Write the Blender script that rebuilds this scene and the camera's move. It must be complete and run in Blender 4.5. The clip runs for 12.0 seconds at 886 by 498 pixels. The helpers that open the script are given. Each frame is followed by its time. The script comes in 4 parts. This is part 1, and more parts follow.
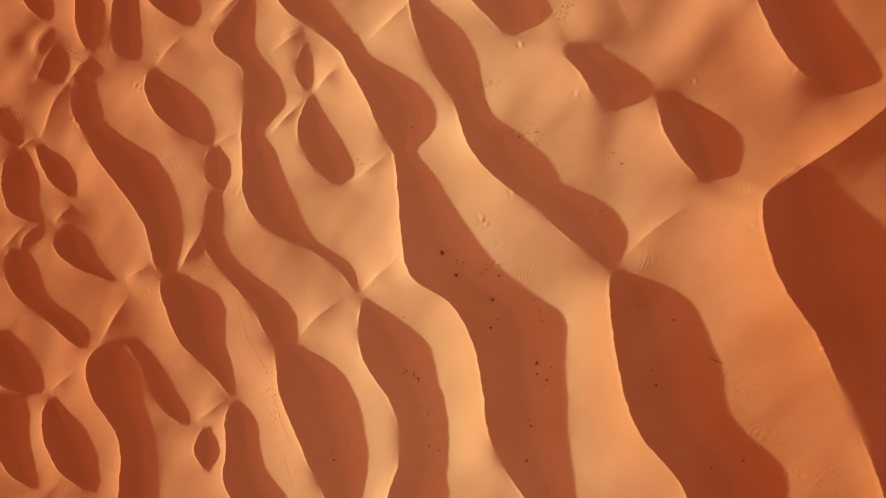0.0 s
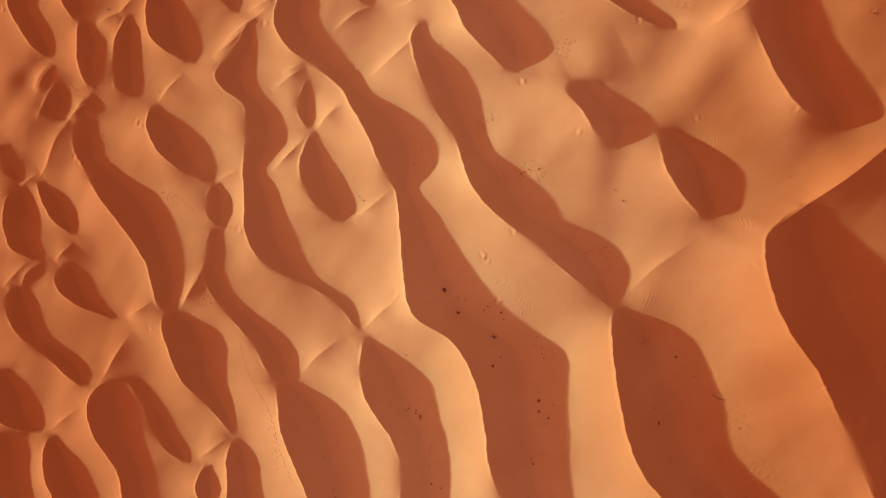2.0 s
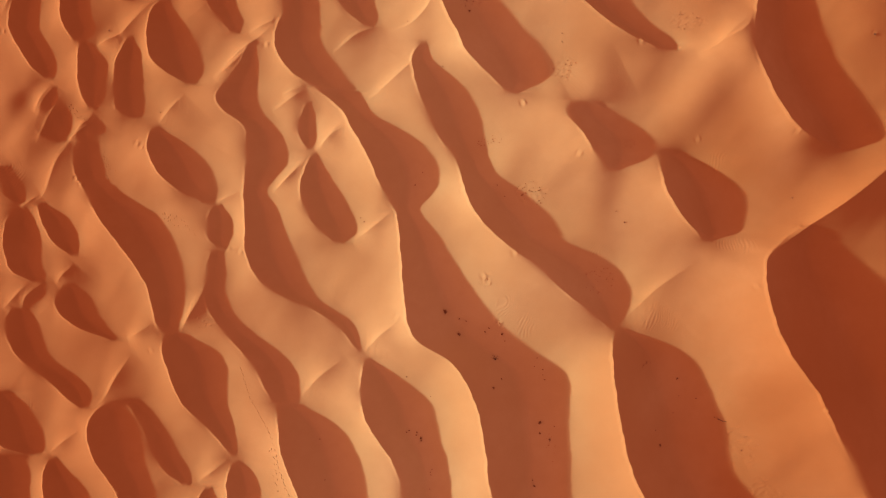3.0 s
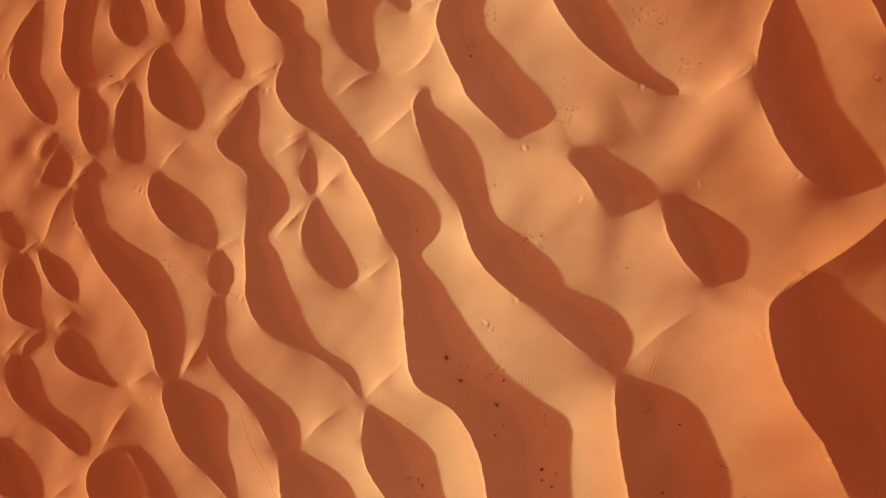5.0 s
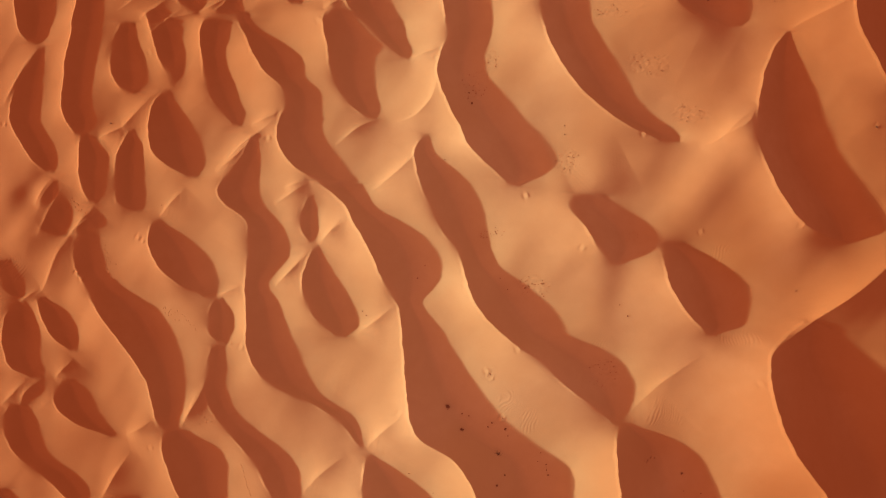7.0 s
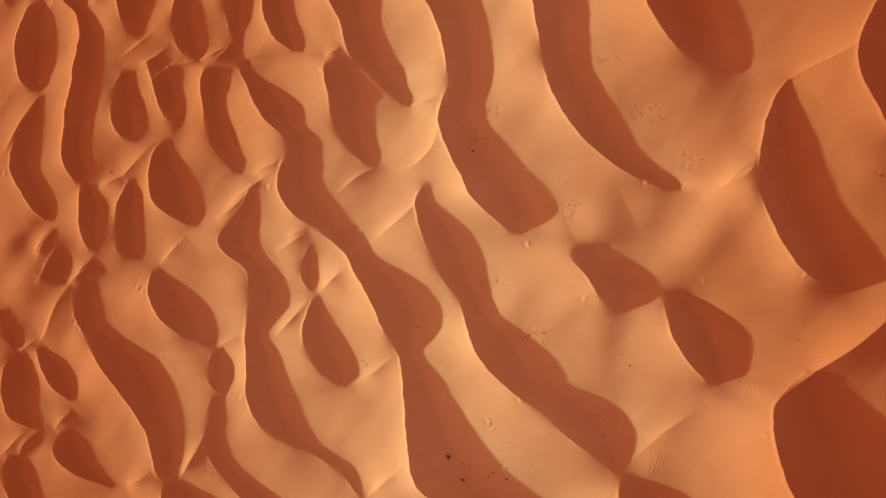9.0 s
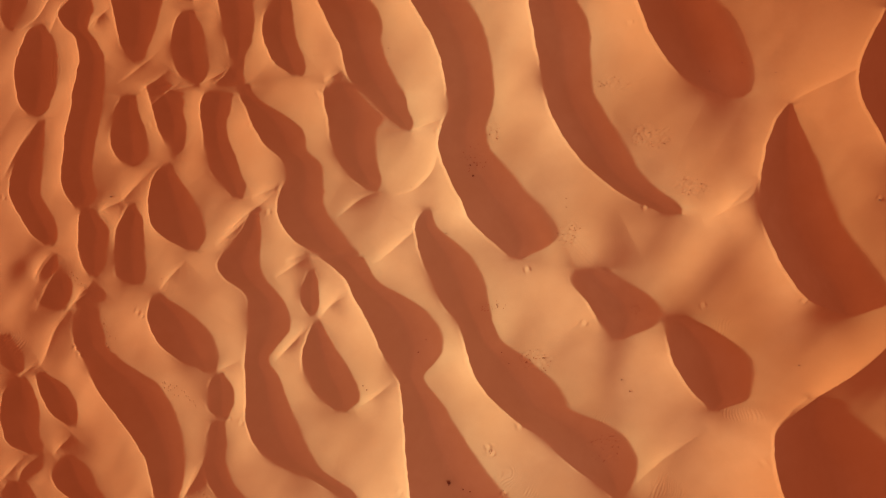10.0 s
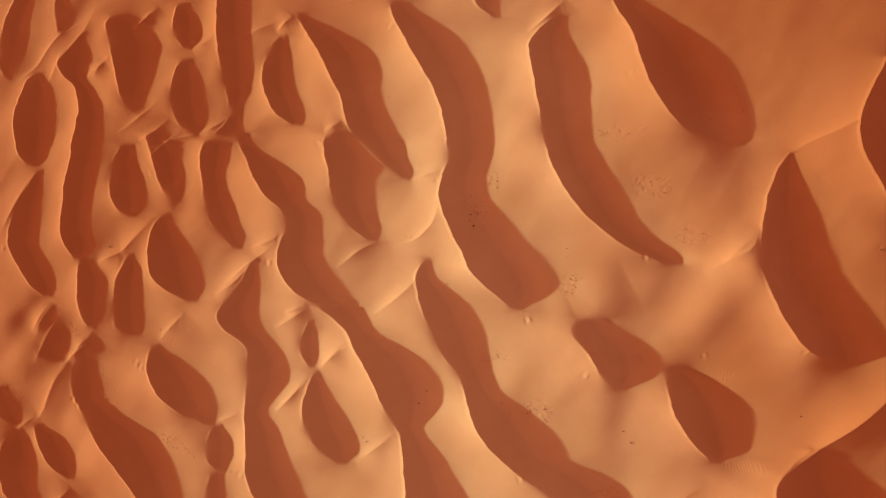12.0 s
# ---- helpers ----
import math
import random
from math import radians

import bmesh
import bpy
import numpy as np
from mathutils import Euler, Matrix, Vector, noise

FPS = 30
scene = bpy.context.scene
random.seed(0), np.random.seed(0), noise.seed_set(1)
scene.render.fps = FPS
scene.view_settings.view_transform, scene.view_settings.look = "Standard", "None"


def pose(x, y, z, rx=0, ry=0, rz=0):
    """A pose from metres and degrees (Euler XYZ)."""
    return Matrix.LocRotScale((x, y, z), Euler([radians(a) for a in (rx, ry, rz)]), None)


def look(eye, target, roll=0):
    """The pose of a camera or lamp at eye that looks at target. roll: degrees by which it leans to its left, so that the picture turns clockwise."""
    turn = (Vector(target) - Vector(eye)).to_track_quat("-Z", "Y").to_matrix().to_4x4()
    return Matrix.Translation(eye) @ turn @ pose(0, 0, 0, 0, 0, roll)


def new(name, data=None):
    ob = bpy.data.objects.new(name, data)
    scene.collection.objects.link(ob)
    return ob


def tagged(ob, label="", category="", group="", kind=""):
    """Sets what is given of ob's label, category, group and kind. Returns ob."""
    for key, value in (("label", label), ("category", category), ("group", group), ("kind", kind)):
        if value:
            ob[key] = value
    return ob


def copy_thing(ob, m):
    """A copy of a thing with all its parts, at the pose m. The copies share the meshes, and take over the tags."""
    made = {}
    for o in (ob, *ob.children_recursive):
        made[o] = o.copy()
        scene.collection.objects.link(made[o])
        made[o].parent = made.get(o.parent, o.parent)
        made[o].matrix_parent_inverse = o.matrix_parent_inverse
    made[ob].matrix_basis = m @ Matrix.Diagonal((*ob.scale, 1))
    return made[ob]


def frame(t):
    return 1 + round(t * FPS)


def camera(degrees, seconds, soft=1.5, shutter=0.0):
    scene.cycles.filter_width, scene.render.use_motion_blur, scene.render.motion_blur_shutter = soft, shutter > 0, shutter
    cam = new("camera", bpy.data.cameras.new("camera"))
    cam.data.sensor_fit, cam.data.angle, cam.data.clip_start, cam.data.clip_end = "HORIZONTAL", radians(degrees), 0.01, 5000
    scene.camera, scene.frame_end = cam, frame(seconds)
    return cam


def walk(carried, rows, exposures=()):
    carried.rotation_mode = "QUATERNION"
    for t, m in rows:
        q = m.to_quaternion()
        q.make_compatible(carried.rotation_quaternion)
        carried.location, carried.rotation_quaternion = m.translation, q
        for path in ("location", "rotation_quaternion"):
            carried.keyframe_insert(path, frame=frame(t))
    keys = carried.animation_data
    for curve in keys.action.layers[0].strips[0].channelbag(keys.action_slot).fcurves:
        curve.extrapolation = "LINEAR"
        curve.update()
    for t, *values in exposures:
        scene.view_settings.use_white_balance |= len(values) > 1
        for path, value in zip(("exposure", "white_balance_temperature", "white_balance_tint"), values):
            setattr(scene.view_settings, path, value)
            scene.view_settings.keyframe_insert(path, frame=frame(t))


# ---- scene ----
cam = camera(75.92, 12.0, soft=0.65)
PATH = [
    (0.0, -0.502, -0.288, 133.215, 1.490, -0.157, 2.128),
    (0.5, -0.749, 1.686, 133.225, 1.479, -0.180, 2.144),
    (1.0, -0.957, 3.728, 133.226, 1.504, -0.186, 2.153),
    (1.5, -1.143, 5.837, 133.222, 1.559, -0.185, 2.157),
    (2.0, -1.322, 8.009, 133.214, 1.635, -0.181, 2.158),
    (2.5, -1.501, 10.240, 133.205, 1.726, -0.179, 2.156),
    (3.0, -1.688, 12.527, 133.197, 1.826, -0.181, 2.153),
    (5.0, -2.533, 22.159, 133.196, 2.248, -0.245, 2.137),
    (5.5, -2.756, 24.670, 133.206, 2.347, -0.270, 2.135),
    (6.0, -2.976, 27.214, 133.221, 2.443, -0.295, 2.133),
    (6.5, -3.186, 29.789, 133.241, 2.533, -0.318, 2.133),
    (7.0, -3.382, 32.393, 133.265, 2.618, -0.337, 2.133),
    (9.0, -3.977, 43.062, 133.391, 2.912, -0.346, 2.138),
    (9.5, -4.082, 45.789, 133.426, 2.974, -0.333, 2.140),
    (10.0, -4.181, 48.543, 133.461, 3.030, -0.319, 2.141),
    (10.5, -4.286, 51.323, 133.495, 3.081, -0.308, 2.141),
    (11.0, -4.414, 54.135, 133.527, 3.125, -0.307, 2.141),
    (11.5, -4.585, 56.982, 133.556, 3.158, -0.325, 2.140),
    (12.0, -4.826, 59.869, 133.582, 3.179, -0.372, 2.137),
]
walk(cam, [(t, pose(x, y, z, rx, ry, rz)) for t, x, y, z, rx, ry, rz in PATH])

# ---- light: a low sun from the west through a dusty sky ----
SUN_UP = 13.0
SUN_POWER, SUN_COLOUR = 1.56, (0.89, 1.0, 0.93)
SKY_POWER, SKY_TINT = 0.075, (1.0, 0.382, 0.29, 1.0)  # the clear sky, seen through dust
HAZE_COLOUR, HAZE_POWER = (1.0, 0.235, 0.182, 1.0), 0.218  # the dust that hangs in the air
world = bpy.data.worlds.new("world")
scene.world = world
world.use_nodes = True
wn, wl = world.node_tree.nodes, world.node_tree.links
wn.clear()
sky = wn.new("ShaderNodeTexSky")
sky.sky_type, sky.sun_disc = "NISHITA", False
sky.sun_elevation, sky.sun_rotation = radians(SUN_UP), radians(-90)
sky.air_density, sky.dust_density, sky.ozone_density = 1.0, 4.0, 1.0
clear = wn.new("ShaderNodeBackground")
clear.inputs["Strength"].default_value = SKY_POWER
haze = wn.new("ShaderNodeBackground")
haze.inputs["Color"].default_value, haze.inputs["Strength"].default_value = HAZE_COLOUR, HAZE_POWER
both = wn.new("ShaderNodeAddShader")
wout = wn.new("ShaderNodeOutputWorld")
dust = wn.new("ShaderNodeMix")
dust.data_type, dust.blend_type = "RGBA", "MULTIPLY"
dust.inputs["Factor"].default_value = 1.0
dust.inputs["B"].default_value = SKY_TINT
wl.new(sky.outputs["Color"], dust.inputs["A"])
wl.new(dust.outputs["Result"], clear.inputs["Color"])
wl.new(clear.outputs["Background"], both.inputs[0])
wl.new(haze.outputs["Background"], both.inputs[1])
wl.new(both.outputs["Shader"], wout.inputs["Surface"])
sun = new("sun", bpy.data.lights.new("sun", "SUN"))
sun.data.energy, sun.data.angle, sun.data.color = SUN_POWER, radians(1.6), SUN_COLOUR
sun.matrix_world = look((-200, 0, 200 * math.tan(radians(SUN_UP))), (0, 0, 0))
scene.view_settings.exposure = 1.25

# ---- materials ----


def shader(name):
    m = bpy.data.materials.new(name)
    m.use_nodes = True
    n, l = m.node_tree.nodes, m.node_tree.links
    return m, n, l, n["Principled BSDF"]


def grain(n, l, where, scale, detail=4.0, rough=0.55):
    t = n.new("ShaderNodeTexNoise")
    t.inputs["Scale"].default_value, t.inputs["Detail"].default_value, t.inputs["Roughness"].default_value = scale, detail, rough
    l.new(where, t.inputs["Vector"])
    return t.outputs["Fac"]


def blend(n, l, fac, a, b, mode="MIX", amount=None):
    m = n.new("ShaderNodeMix")
    m.data_type, m.blend_type = "RGBA", mode
    for socket, value in (("Factor", fac), ("A", a), ("B", b)):
        if isinstance(value, (tuple, float, int)):
            m.inputs[socket].default_value = value
        else:
            l.new(value, m.inputs[socket])
    return m.outputs["Result"]


def between(n, l, value, low, high, to_low=0.0, to_high=1.0):
    r = n.new("ShaderNodeMapRange")
    for k, v in zip(("From Min", "From Max", "To Min", "To Max"), (low, high, to_low, to_high)):
        r.inputs[k].default_value = v
    l.new(value, r.inputs["Value"])
    return r.outputs["Result"]


def sand_material(name, vignette_mid, flank):
    """Orange sand with a lens vignette painted into its colour: paler along the middle of the field, fading northwards,
    darker and redder on both sides; each as (pale, deep).
    """
    m, n, l, bsdf = shader(name)
    where = n.new("ShaderNodeNewGeometry").outputs["Position"]
    split = n.new("ShaderNodeSeparateXYZ")
    l.new(where, split.inputs["Vector"])

    def sums(kind, a, b):
        node = n.new("ShaderNodeMath")
        node.operation = kind
        for k, value in enumerate((a, b)):
            if isinstance(value, (int, float)):
                node.inputs[k].default_value = value
            else:
                l.new(value, node.inputs[k])
        return node.outputs["Value"]

    # painted vignette: colour darkens with distance from the middle line, its edge wandering
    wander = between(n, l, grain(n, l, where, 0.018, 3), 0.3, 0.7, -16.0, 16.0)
    off = sums("ABSOLUTE", sums("ADD", sums("ADD", split.outputs["X"], wander), -VIGNETTE_AT), 0)
    # slopes further north are dimmed in the colour too
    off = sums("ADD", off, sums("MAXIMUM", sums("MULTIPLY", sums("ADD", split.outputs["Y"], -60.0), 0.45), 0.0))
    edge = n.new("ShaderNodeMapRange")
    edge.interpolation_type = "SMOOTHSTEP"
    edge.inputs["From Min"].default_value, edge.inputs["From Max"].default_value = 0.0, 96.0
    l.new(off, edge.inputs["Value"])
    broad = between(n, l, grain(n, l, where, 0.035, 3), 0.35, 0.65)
    pale = blend(n, l, edge.outputs["Result"], vignette_mid[0], flank[0])
    deep = blend(n, l, edge.outputs["Result"], vignette_mid[1], flank[1])
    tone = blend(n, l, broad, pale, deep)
    patch = between(n, l, grain(n, l, where, 0.35, 5, 0.6), 0.3, 0.7, 0.0, 0.35)
    tone = blend(n, l, patch, tone, blend(n, l, 1.0, deep, (0.93, 0.91, 0.89, 1), "MULTIPLY"))
    speck = between(n, l, grain(n, l, where, 9.0, 4, 0.7), 0.3, 0.75, 0.0, 0.22)
    tone = blend(n, l, speck, tone, blend(n, l, 1.0, deep, (0.7, 0.7, 0.7, 1), "MULTIPLY"))
    l.new(tone, bsdf.inputs["Base Color"])
    bsdf.inputs["Roughness"].default_value = 0.95
    bsdf.inputs["Specular IOR Level"].default_value = 0.15
    bump = n.new("ShaderNodeBump")
    bump.inputs["Strength"].default_value, bump.inputs["Distance"].default_value = 0.28, 0.06
    l.new(grain(n, l, where, 2.2, 6, 0.65), bump.inputs["Height"])
    l.new(bump.outputs["Normal"], bsdf.inputs["Normal"])
    return m


# middle line of the painted vignette; below, bright middle pair, then darkened side pair
VIGNETTE_AT = 0.0
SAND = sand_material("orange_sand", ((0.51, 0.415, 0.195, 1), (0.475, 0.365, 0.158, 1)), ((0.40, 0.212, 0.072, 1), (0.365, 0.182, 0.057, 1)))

# ---- the dune field: crest lines, each point (x, y, lee), lee = length of the hollow behind the crest ----
FALL = math.tan(radians(SUN_UP))
STEP = 0.2
WEST, EAST, SOUTH, NORTH = -118.0, 118.0, -68.0, 134.0
CRESTS, SPURS, SWALES, ROUNDED, KNOBS, ROUGH = [], [], [], [], [], []


def dune(*crest):
    """One dune by its crest line from north to south: x, y and the length of its lee side."""
    CRESTS.append(crest)


def spur(high, broad, narrow, *line):
    """A low ridge of sand that ties two dunes: its height, the reach of its two flanks, its line from south-west to north-east."""
    SPURS.append((high, broad, narrow, line))


def swale(x, y, long, wide, turn, tilt):
    """A soft dip of the sand behind a low rise: half its length and width, its direction (degrees from east), the tilt of its middle."""
    SWALES.append((x, y, long, wide, turn, tilt))


def rounded(x, y, reach):
    """A stretch where the wind has rounded a crest."""
    ROUNDED.append((x, y, reach))


def knob(x, y):
    """A lump of sand with a hollow beside it, on or near a crest."""
    KNOBS.append((x, y))


def rough(x, y, wide, deep, kind):
    """A patch of uneven sand: "ripples" in rows, or "lumps" round roots and buried brush."""
    ROUGH.append((x, y, wide, deep, kind))


dune((-88.0, 62.0, 2.5), (-87.3, 57.4, 6.4), (-87.0, 53.5, 6.2), (-86.4, 49.6, 5.4), (-85.0, 46.6, 2.7), (-84.1, 45.9, 0.3))
dune((-76.1, 63.6, 0.6), (-77.6, 60.0, 4.4), (-79.2, 56.8, 5.9), (-79.6, 51.7, 6.5), (-79.0, 47.1, 6.3), (-78.2, 45.2, 5.6), (-73.9, 44.7, 0.6))
dune((-92.9, 51.3, 0.4), (-94.9, 47.6, 3.4), (-96.4, 44.2, 5.0), (-96.5, 41.5, 6.1), (-95.5, 39.1, 5.9), (-93.1, 38.3, 3.6), (-90.8, 38.1, 0.6))
dune((-85.5, 44.2, 0.7), (-87.1, 40.1, 3.7), (-87.9, 36.1, 5.5), (-87.5, 32.7, 6.7), (-86.2, 29.7, 6.1), (-83.7, 26.2, 8.4), (-81.0, 22.2, 13.1), (-77.4, 17.8, 13.1), (-74.1, 14.0, 11.8), (-70.8, 9.6, 9.7), (-68.3, 5.9, 8.0), (-67.3, 2.0, 7.1), (-66.3, -1.8, 5.5), (-65.1, -4.9, 3.5))
dune((-64.5, -5.1, 5.0), (-64.0, -8.8, 12.3), (-62.5, -12.6, 12.7), (-61.1, -17.1, 11.3), (-59.5, -20.3, 9.9), (-56.2, -24.1, 7.5), (-52.3, -27.5, 4.8), (-49.0, -31.1, 2.4), (-47.4, -33.0, 0.4))
dune((-69.8, 42.9, 0.7), (-70.5, 40.6, 5.6), (-70.3, 37.7, 10.1), (-68.9, 34.4, 12.4), (-66.9, 31.2, 12.1), (-64.3, 28.9, 9.7), (-61.2, 26.8, 6.5), (-58.1, 25.7, 3.2), (-55.9, 25.3, 0.5))
dune((-54.6, 25.3, 1.1), (-55.8, 22.8, 4.9), (-56.2, 20.1, 5.9), (-55.8, 17.5, 5.7), (-54.2, 15.6, 2.8), (-53.0, 14.9, 1.5))
dune((-54.6, 14.6, 2.6), (-55.7, 11.0, 4.2), (-56.2, 6.4, 4.5), (-55.2, 1.9, 5.0), (-53.2, -1.6, 5.6), (-50.6, -4.5, 6.6), (-47.8, -7.3, 8.0), (-45.1, -10.1, 8.9), (-42.3, -13.9, 8.7), (-40.2, -17.7, 7.2), (-38.8, -19.7, 5.8))
dune((-38.3, -20.2, 5.4), (-37.3, -23.8, 12.1), (-36.6, -27.5, 15.5), (-35.5, -31.8, 16.5), (-33.4, -36.2, 16.2), (-31.2, -40.6, 15.0), (-29.6, -44.4, 14.1), (-27.6, -48.9, 11.8), (-25.6, -52.8, 9.3), (-24.3, -55.4, 7.8), (-22.9, -59.3, 4.0), (-21.5, -63.3, 0.6))
dune((-47.9, 63.8, 1.3), (-48.7, 60.6, 2.7), (-50.1, 57.9, 4.2), (-52.5, 55.0, 6.4), (-54.7, 52.2, 8.3), (-55.4, 49.6, 9.6), (-54.2, 47.5, 9.3), (-51.8, 45.5, 8.4), (-48.8, 44.4, 7.1), (-47.7, 42.0, 7.7), (-47.8, 38.0, 9.6), (-47.7, 34.8, 9.2), (-47.9, 31.6, 6.6), (-47.9, 28.7, 4.8), (-47.4, 24.7, 7.3), (-46.9, 19.7, 8.9), (-46.9, 14.5, 11.2), (-45.2, 10.7, 11.2), (-43.2, 7.5, 10.7), (-40.6, 5.4, 9.6), (-36.8, 3.9, 7.1), (-32.2, 2.4, 4.7), (-27.5, -0.1, 5.1), (-24.1, -2.8, 3.5), (-21.7, -5.4, 2.2), (-19.4, -8.2, 0.4))
dune((-33.3, 53.2, 10.8), (-28.4, 50.1, 8.0), (-25.3, 47.2, 6.6), (-23.7, 44.1, 12.2), (-21.9, 41.3, 14.9), (-19.4, 37.3, 15.9), (-17.8, 34.2, 15.0), (-16.9, 31.7, 13.9), (-15.4, 28.7, 10.4), (-13.4, 26.1, 6.1), (-12.5, 24.8, 5.7), (-11.5, 19.7, 9.4), (-10.9, 14.4, 12.0), (-10.3, 9.2, 15.4), (-9.6, 4.1, 18.4), (-8.9, 0.1, 21.1), (-7.1, -4.1, 24.9), (-3.0, -6.3, 24.4), (0.9, -8.2, 23.5), (3.3, -10.7, 25.2), (5.6, -14.4, 23.7), (7.4, -18.1, 21.9), (8.8, -23.2, 20.6), (10.0, -29.5, 19.8), (10.8, -35.8, 19.4), (12.6, -41.6, 18.4), (15.4, -46.3, 16.2), (19.4, -51.3, 13.3), (21.9, -54.9, 11.2), (24.7, -60.2, 4.3))
dune((-32.7, 38.4, 0.7), (-34.0, 34.1, 5.0), (-34.9, 30.0, 8.7), (-34.6, 26.7, 10.4), (-33.2, 23.5, 10.7), (-31.1, 20.7, 9.7), (-28.7, 18.6, 6.6), (-26.1, 17.4, 1.0))
dune((-18.6, -8.8, 0.7), (-18.7, -11.7, 6.6), (-19.0, -15.5, 12.5), (-18.7, -18.6, 15.8), (-17.8, -21.7, 16.1), (-16.1, -24.9, 15.3), (-13.5, -28.5, 13.7), (-11.1, -31.6, 12.7), (-9.4, -35.7, 11.5), (-8.7, -40.8, 11.5), (-8.6, -45.9, 11.5), (-9.5, -49.4, 12.0), (-10.7, -52.7, 14.1), (-11.3, -55.8, 13.9), (-11.2, -61.4, 4.0))
dune((-8.1, 65.2, 0.7), (-9.6, 62.6, 3.5), (-10.5, 60.4, 5.2), (-9.2, 54.9, 11.5), (-7.5, 50.6, 12.9), (-5.5, 46.3, 12.6), (-2.9, 41.9, 10.8), (0.1, 38.6, 8.4), (2.0, 34.7, 8.6), (2.7, 31.2, 13.8), (4.8, 26.3, 18.2), (8.1, 22.2, 17.8), (11.5, 19.3, 15.1), (13.6, 17.9, 19.0), (15.4, 16.4, 20.5), (20.1, 13.6, 20.5), (24.8, 9.3, 18.3), (28.9, 6.3, 14.2), (32.4, 3.8, 9.8), (35.9, 1.3, 5.3), (38.2, -0.5, 0.9))
dune((27.3, 52.5, 6.2), (26.0, 51.3, 10.4), (25.2, 49.6, 14.1), (26.3, 47.7, 17.4), (29.1, 44.9, 17.8), (30.9, 42.0, 17.2), (31.7, 40.1, 14.5), (33.3, 38.3, 10.2), (36.4, 36.6, 1.8))
dune((46.8, 42.1, 6.0), (47.3, 40.7, 9.9), (47.9, 38.5, 13.8), (48.0, 36.2, 17.6), (48.4, 32.7, 21.1), (51.0, 28.5, 18.5), (53.6, 25.1, 15.0), (55.6, 23.4, 12.6), (57.2, 22.1, 8.5), (58.6, 21.0, 0.7))
dune((80.5, 25.2, 0.7), (78.9, 24.0, 6.5), (76.6, 22.4, 12.0), (74.4, 20.5, 18.3), (72.4, 18.6, 23.5), (71.0, 16.8, 27.5), (70.5, 13.9, 31.3), (70.6, 9.5, 36.8), (71.4, 5.8, 41.4), (73.2, 0.8, 41.4), (75.8, -4.1, 40.9), (79.7, -8.9, 39.7), (82.9, -12.5, 38.5), (84.8, -16.2, 38.4), (87.5, -21.1, 38.1), (91.1, -27.3, 37.6), (94.7, -34.7, 35.7), (98.2, -42.2, 33.6), (101.1, -49.6, 30.4), (106.6, -59.4, 9.8))
dune((77.0, 93.2, 0.7), (73.6, 89.5, 5.7), (70.5, 82.7, 12.5), (69.0, 76.9, 16.5), (68.1, 71.3, 19.4), (67.7, 65.8, 21.9), (69.1, 61.9, 23.1), (70.6, 58.7, 24.7), (72.6, 54.8, 26.4), (75.2, 51.0, 26.5), (77.8, 48.0, 25.0), (81.2, 45.7, 19.2), (85.8, 44.6, 11.4), (90.7, 44.2, 1.7))
dune((39.3, 0.0, 1.7), (38.0, -2.5, 12.3), (37.6, -5.0, 18.2), (37.8, -8.8, 21.9), (38.5, -14.5, 24.4), (39.6, -20.7, 26.0), (41.0, -26.9, 25.7), (42.8, -32.5, 25.3), (45.8, -37.9, 26.7), (49.2, -41.5, 28.4), (52.8, -44.9, 28.8), (55.2, -48.6, 27.2), (56.7, -52.6, 25.3), (60.5, -59.9, 9.0))
dune((-105.2, 32.1, 2.5), (-104.9, 28.8, 4.7), (-103.5, 25.5, 5.0), (-101.6, 24.1, 3.0), (-99.2, 23.5, 0.7))
dune((-99.7, 22.9, 1.3), (-101.6, 20.3, 5.4), (-102.0, 16.9, 7.3), (-101.9, 13.7, 8.0), (-101.2, 10.5, 6.9), (-100.0, 7.9, 7.0), (-97.7, 6.4, 5.4), (-93.7, 5.7, 0.6))
dune((-95.8, 24.0, 1.2), (-94.7, 21.3, 5.7), (-93.1, 18.0, 6.5), (-91.7, 15.5, 5.9), (-89.3, 13.3, 4.0), (-86.4, 11.9, 0.6))
dune((-87.8, 5.5, 1.1), (-89.5, 3.9, 5.8), (-89.9, 1.2, 8.3), (-88.4, -1.6, 8.0), (-85.5, -3.8, 7.1), (-82.5, -5.4, 5.6), (-78.8, -6.4, 3.0), (-75.2, -7.1, 0.7))
dune((-99.3, -0.4, 3.0), (-100.7, -2.4, 5.9), (-100.7, -5.0, 7.0), (-99.7, -8.2, 7.2), (-97.5, -11.4, 6.8), (-93.9, -14.2, 6.8), (-90.7, -16.3, 7.1), (-87.9, -18.5, 6.6), (-85.8, -20.3, 5.4), (-83.7, -21.8, 3.4), (-81.3, -22.5, 0.6))
dune((-103.4, -19.4, 3.6), (-102.8, -22.5, 7.6), (-101.8, -26.3, 9.0), (-101.0, -29.4, 9.7), (-99.9, -32.0, 9.1), (-96.6, -33.4, 5.3), (-93.4, -33.9, 1.0))
dune((-76.4, -20.7, 2.5), (-78.9, -23.1, 7.2), (-79.8, -25.9, 10.8), (-79.4, -29.7, 11.5), (-78.1, -33.1, 10.6), (-76.1, -36.7, 9.3), (-73.6, -40.2, 8.2), (-72.0, -43.7, 7.7), (-71.5, -48.1, 7.9), (-71.6, -53.2, 8.4), (-71.7, -58.3, 8.4), (-71.5, -63.6, 2.4))
dune((-73.4, -20.3, 3.2), (-70.7, -23.4, 4.3), (-68.6, -26.6, 4.6), (-67.4, -29.8, 5.5), (-65.8, -33.0, 5.5), (-63.6, -36.1, 5.6), (-60.9, -38.2, 4.0), (-58.4, -39.5, 0.9))
